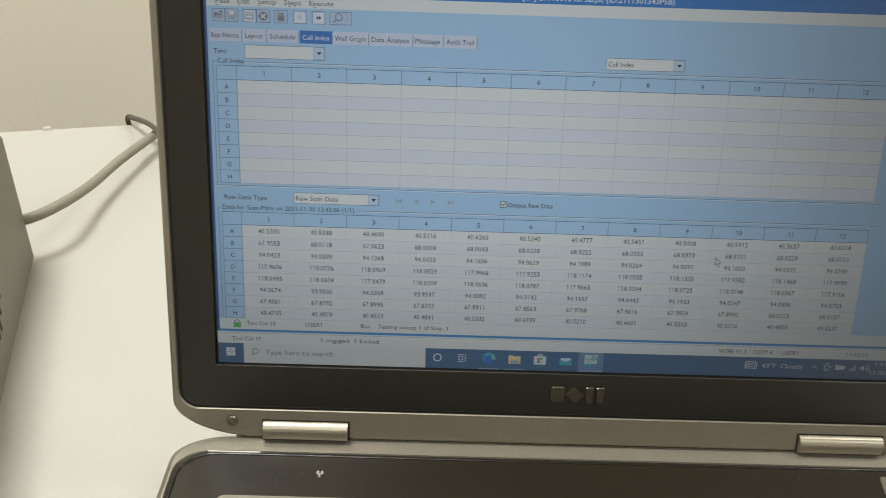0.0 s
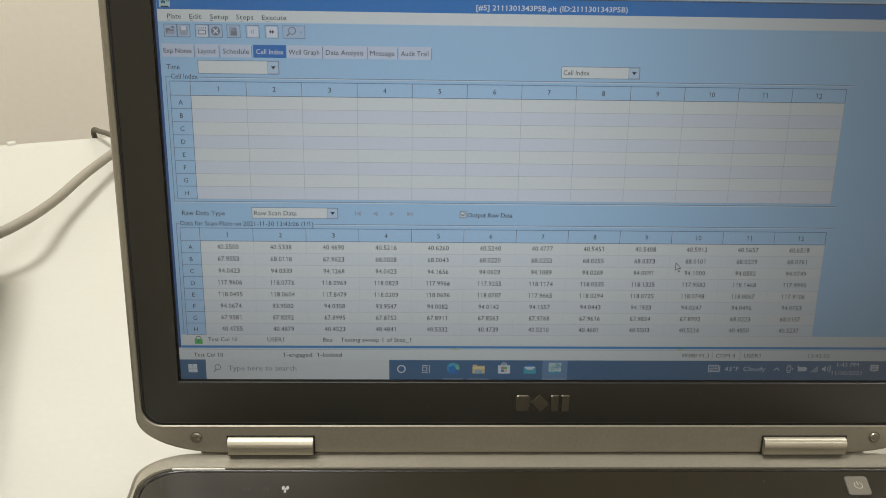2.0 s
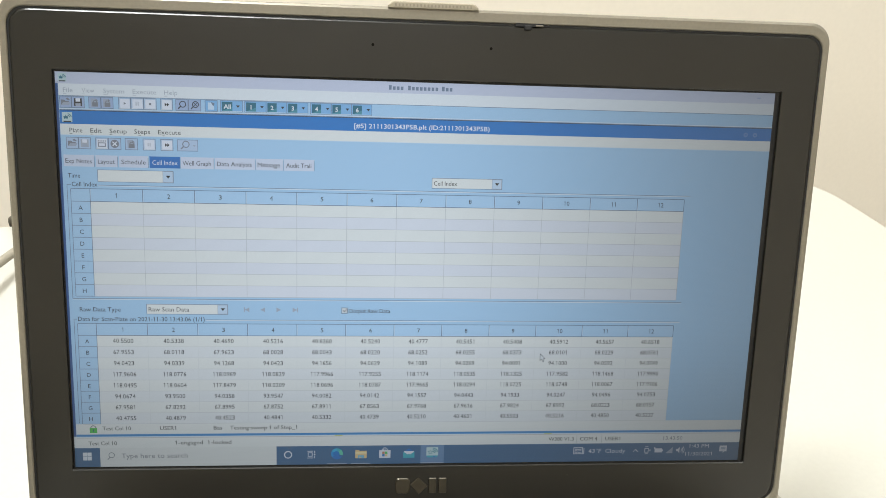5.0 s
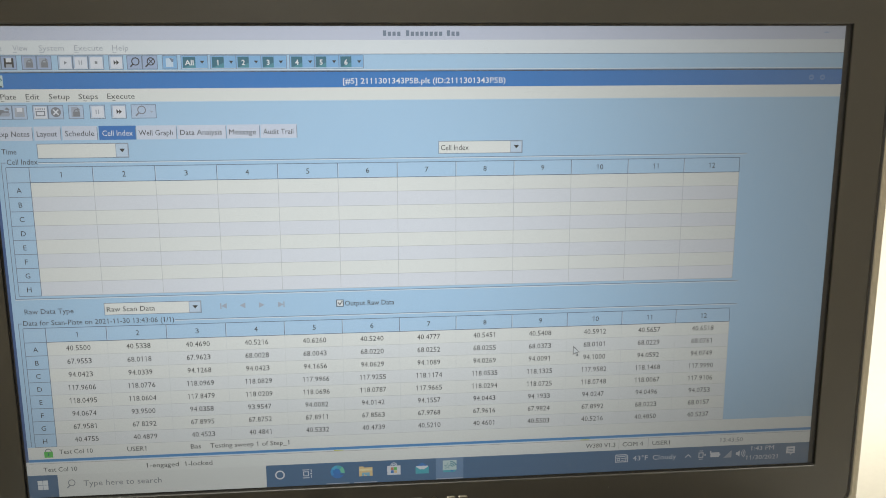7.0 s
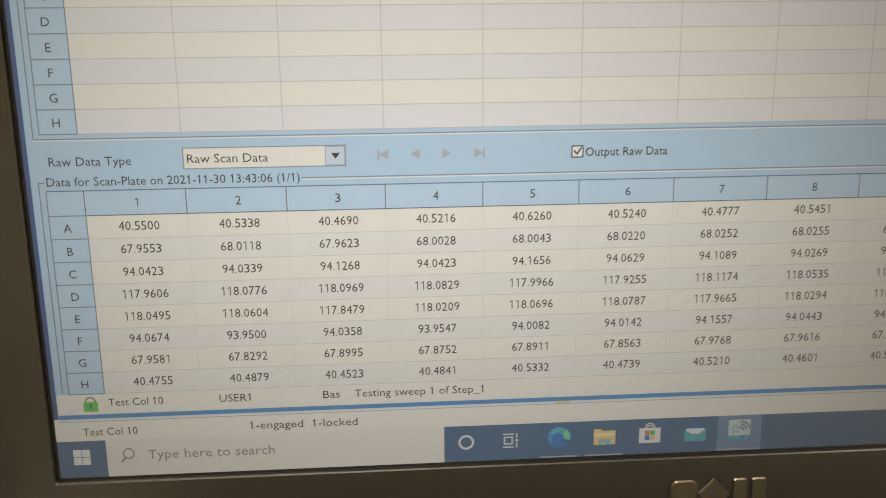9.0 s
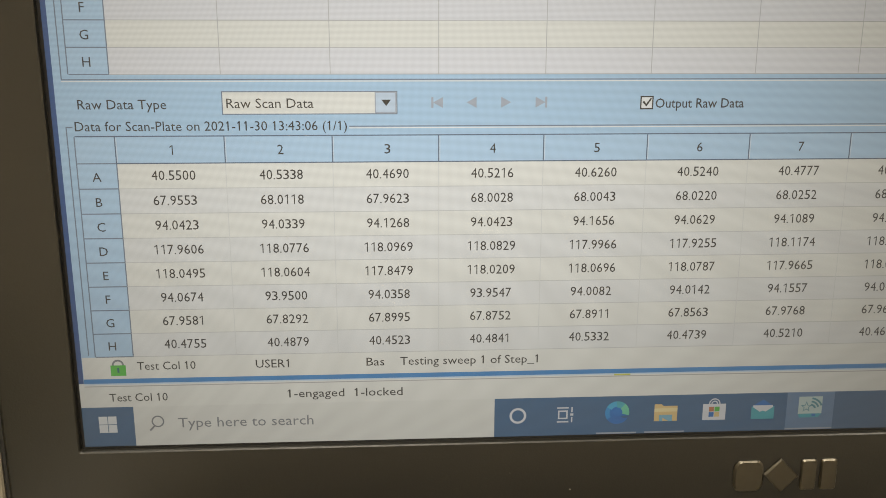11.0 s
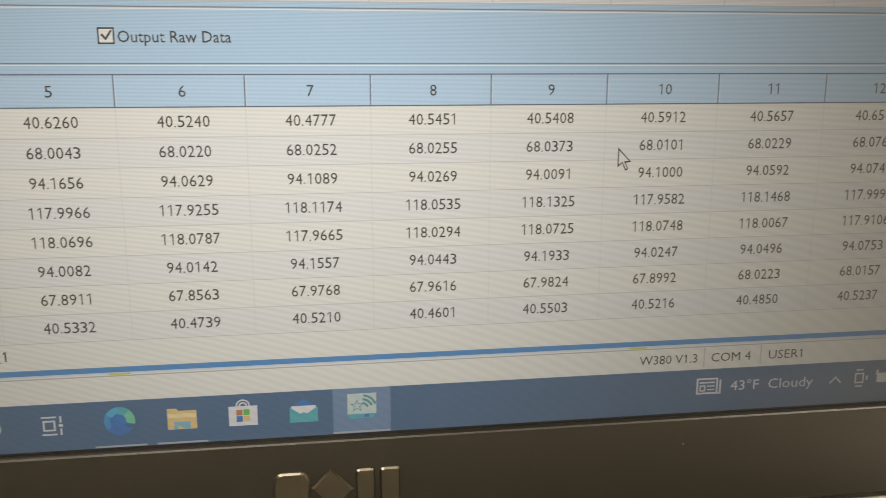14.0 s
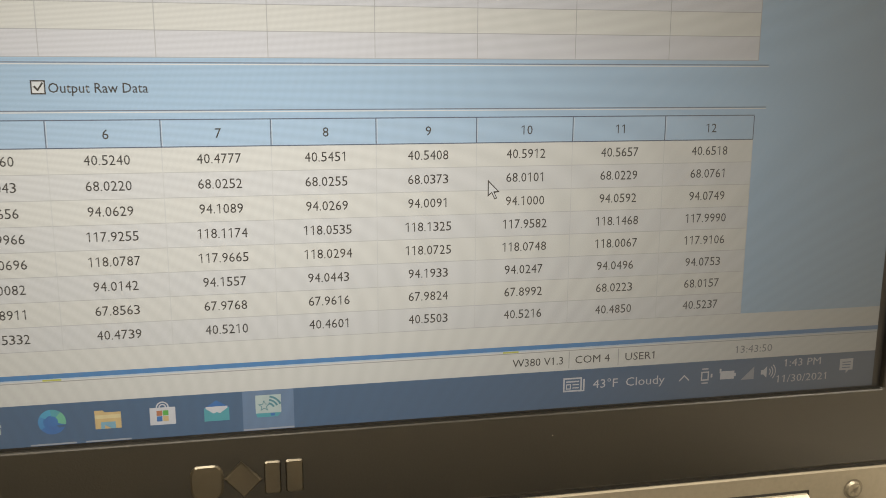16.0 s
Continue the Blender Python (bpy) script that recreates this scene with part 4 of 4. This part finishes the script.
# task bar
show("task_bar", 0, 728, WIDE, 768, C_TASK, 1)
show("search_field", 48, 728, 392, 768, C_SEARCH, 2)
show("active_button", 683, 728, 731, 768, C_TASK_LIT, 2)
RISE = 1.6
for a in (0, 1):
    for b in (0, 1):
        show("start_pane", 15 + 8.6 * a, 739 + 8.6 * b, 23 + 8.6 * a, 747 + 8.6 * b, C_WHITE, 2)
ring("search_glass", 70, 745, 4.6, 6.0, C_GREY, 3)
shape("search_handle", [(61.6, 753.6), (62.8, 754.8), (67.2, 750.2), (66, 749)], C_GREY, 3)
words("Type here to search", 89, 746.5, C_GREY, 3, 128, 10.5)
ring("round_icon", 415, 748, 5.9, 8.2, C_LIGHT, 2, 28)
frame_lines("view_icon", 454.5, 743.4, 464, 752.4, C_LIGHT, 2, 1.4)
lines("view_icon", [(453.5, 740, 465, 741.4), (453.5, 754.6, 465, 756), (467.4, 740, 468.8, 745.4), (466.6, 746.6, 469.6, 749), (467.4, 750.4, 468.8, 756)], C_LIGHT, 2)


def swirl(cx, cy):
    """A thick curl: a deep blue round, a crest that runs from blue to green, a dark eye and a notch open to the right."""
    shape("browser_icon", round_pts(cx, cy, 12, 28), C_DEEP, 2)
    for a0, a1, r0, m in ((150, 215, 7.6, C_WAVE), (95, 150, 6.4, C_CYAN), (50, 95, 5.4, C_AQUA), (8, 50, 4.6, C_MINT), (-14, 8, 4.8, C_MINT)):
        part("browser_wave", loft([[(sx(x), lay(3), sz(y)) for x, y in round_pts(cx, cy, q, 8, a0, a1)] for q in (r0, 12)], closed=False), m, screen)
    shape("browser_eye", round_pts(cx + 0.6, cy - 0.4, 4.6, 14), C_TITLE, 4)
    shape("browser_eye", [(cx - 3.6, cy + 1), (cx + 0.6, cy + 3.4), (cx + 6, cy + 4.6), (cx + 10.6, cy + 4.6), (cx + 6.4, cy + 8.6), (cx, cy + 8), (cx - 3.4, cy + 5)], C_TABSEL, 4)
    shape("browser_notch", [(cx + 3.4, cy + 3.4), (cx + 12.3, cy + 2.8), (cx + 11, cy + 5.2), (cx + 6, cy + 5.6)], C_TASK, 6)


swirl(513, 747)
shape("folder_icon", [(550, 739), (557, 739), (559, 741), (573, 741), (573, 757), (550, 757)], C_YELLOW, 2)
show("folder_flap", 550, 743.5, 573, 747, C_PAPER, 3)
shape("folder_front", [(555, 757), (555, 750.4), (568, 750.4), (568, 757), (564.6, 757), (564.6, 753.4), (558.4, 753.4), (558.4, 757)], C_SKY, 4)
show("store_icon", 598.5, 740, 621.5, 757, C_LIGHT, 2)
part("store_handle", loft([[(sx(x), lay(2), sz(y)) for x, y in round_pts(610, 740, r, 12, 0, 180)] for r in (4.6, 5.8)], closed=False), C_LIGHT, screen)
part("store_handle", loft([[(sx(x), lay(2), sz(y)) for x, y in round_pts(610, 740, r, 12, 0, 180)] for r in (2.2, 3.4)], closed=False), C_LIGHT, screen)
for a, b, m in ((0, 0, C_ORANGE), (1, 0, C_GREEN), (0, 1, C_DEEP), (1, 1, C_YELLOW)):
    show("store_pane", 604.6 + 5.6 * a, 743 + 5.6 * b, 609.6 + 5.6 * a, 748 + 5.6 * b, m, 3)
shape("mail_icon", [(647.5, 744), (659, 736.5), (670.5, 744), (670.5, 750), (647.5, 750)], C_DEEP, 2)
shape("mail_letter", [(649, 742.6), (669, 742.6), (669, 748), (659, 753), (649, 748)], C_LIGHT, 3)
shape("mail_front", [(647.5, 743.4), (656, 749.4), (659, 748.2), (662, 749.4), (670.5, 743.4), (670.5, 757), (647.5, 757)], C_AQUA, 4)
show("program_icon", 695, 734.5, 719, 752.6, C_ICON, 3)
shape("program_icon_base", [(695, 752.6), (719, 752.6), (715.5, 756.6), (696.5, 756.6)], C_AQUA, 4)
show("program_icon_slot", 709, 752.8, 713, 755.6, C_DEEP, 5)
star = []
for k in range(10):
    r = 6.0 if k % 2 == 0 else 2.6
    star.append((703 + r * math.sin(radians(36 * k)), 745.4 - r * math.cos(radians(36 * k))))
part("program_star", loft([[(sx(703 + (x - 703) * q), lay(4), sz(745.4 + (y - 745.4) * q)) for x, y in star] for q in (0.70, 1.0)]), C_SHEEN, screen)
for r in (5, 8.4, 11.8):
    part("program_arc", loft([[(sx(x), lay(4), sz(y)) for x, y in round_pts(706.5, 749, q, 8, 22, 82)] for q in (r, r + 1.9)], closed=False), C_SHEEN, screen)
for x0, x1 in ((493, 533), (541, 581), (683, 731)):
    lines("running_mark", [(x0, 767.6, x1, 769.2)], C_FAINT, 3)
frame_lines("news_icon", 1002, 738, 1022, 753, C_LIGHT, 2, 1.6)
lines("news_icon", [(1005, 741.5, 1019, 743), (1012, 745, 1019, 746.2), (1012, 748.4, 1019, 749.6), (1023.4, 740, 1025, 753), (1018, 752, 1025, 753.2)], C_LIGHT, 2)
frame_lines("news_picture", 1005, 744.6, 1010.4, 750.4, C_LIGHT, 2, 1.2)
words("43\u00b0F", 1034, 746, C_LIGHT, 2, 27, 9.6)
words("Cloudy", 1070, 746, C_LIGHT, 2, 43, 9.6)
shape("tray_caret", [(1129, 749), (1135, 743), (1141, 749), (1140, 750), (1135, 745), (1130, 750)], C_LIGHT, 2)
frame_lines("tray_meet", 1154, 741, 1163, 751, C_LIGHT, 2, 1.5)
lines("tray_meet", [(1155, 737.5, 1162, 738.8), (1155, 753, 1162, 754.4), (1165, 744, 1167, 748)], C_LIGHT, 2)
show("tray_battery", 1176, 742, 1192, 751, C_LIGHT, 2)
lines("tray_battery", [(1192, 744.6, 1194, 748.4), (1175, 739, 1177, 744)], C_LIGHT, 2)
shape("tray_signal", [(1200, 753), (1215, 739), (1215, 753)], C_FAINT, 2)
shape("tray_speaker", [(1223, 743.6), (1226, 743.6), (1230, 739.6), (1230, 752.6), (1226, 748.6), (1223, 748.6)], C_LIGHT, 2)
for r in (4, 7, 10):
    part("tray_wave", loft([[(sx(x), lay(2), sz(y)) for x, y in round_pts(1229.5, 746, q, 8, -45, 45)] for q in (r, r + 1.2)], closed=False), C_LIGHT, screen)
words("1:43 PM", 1272.5, 737, C_LIGHT, 2, 42, 8.6, "mid")
words("11/30/2021", 1272.5, 754.5, C_LIGHT, 2, 58, 8.6, "mid")
shape("tray_note", [(1317, 737), (1333, 737), (1333, 750), (1328, 750), (1325, 754), (1325, 750), (1317, 750)], C_LIGHT, 2)
lines("tray_note_lines", [(1320, 740.5, 1330, 741.5), (1320, 743.5, 1330, 744.5), (1320, 746.5, 1330, 747.5)], C_TASK, 3)
# pointer
shape("pointer_outline", [(920, 533), (920, 549.6), (924, 546.2), (926.8, 552.4), (929.4, 551.2), (926.6, 545.2), (931.8, 545.2)], C_TEXT, 5)
shape("pointer", [(921, 535.6), (921, 547.4), (924.2, 544.8), (927.2, 551), (928.2, 550.4), (925.3, 544.2), (929.6, 544.2)], C_WHITE, 6)
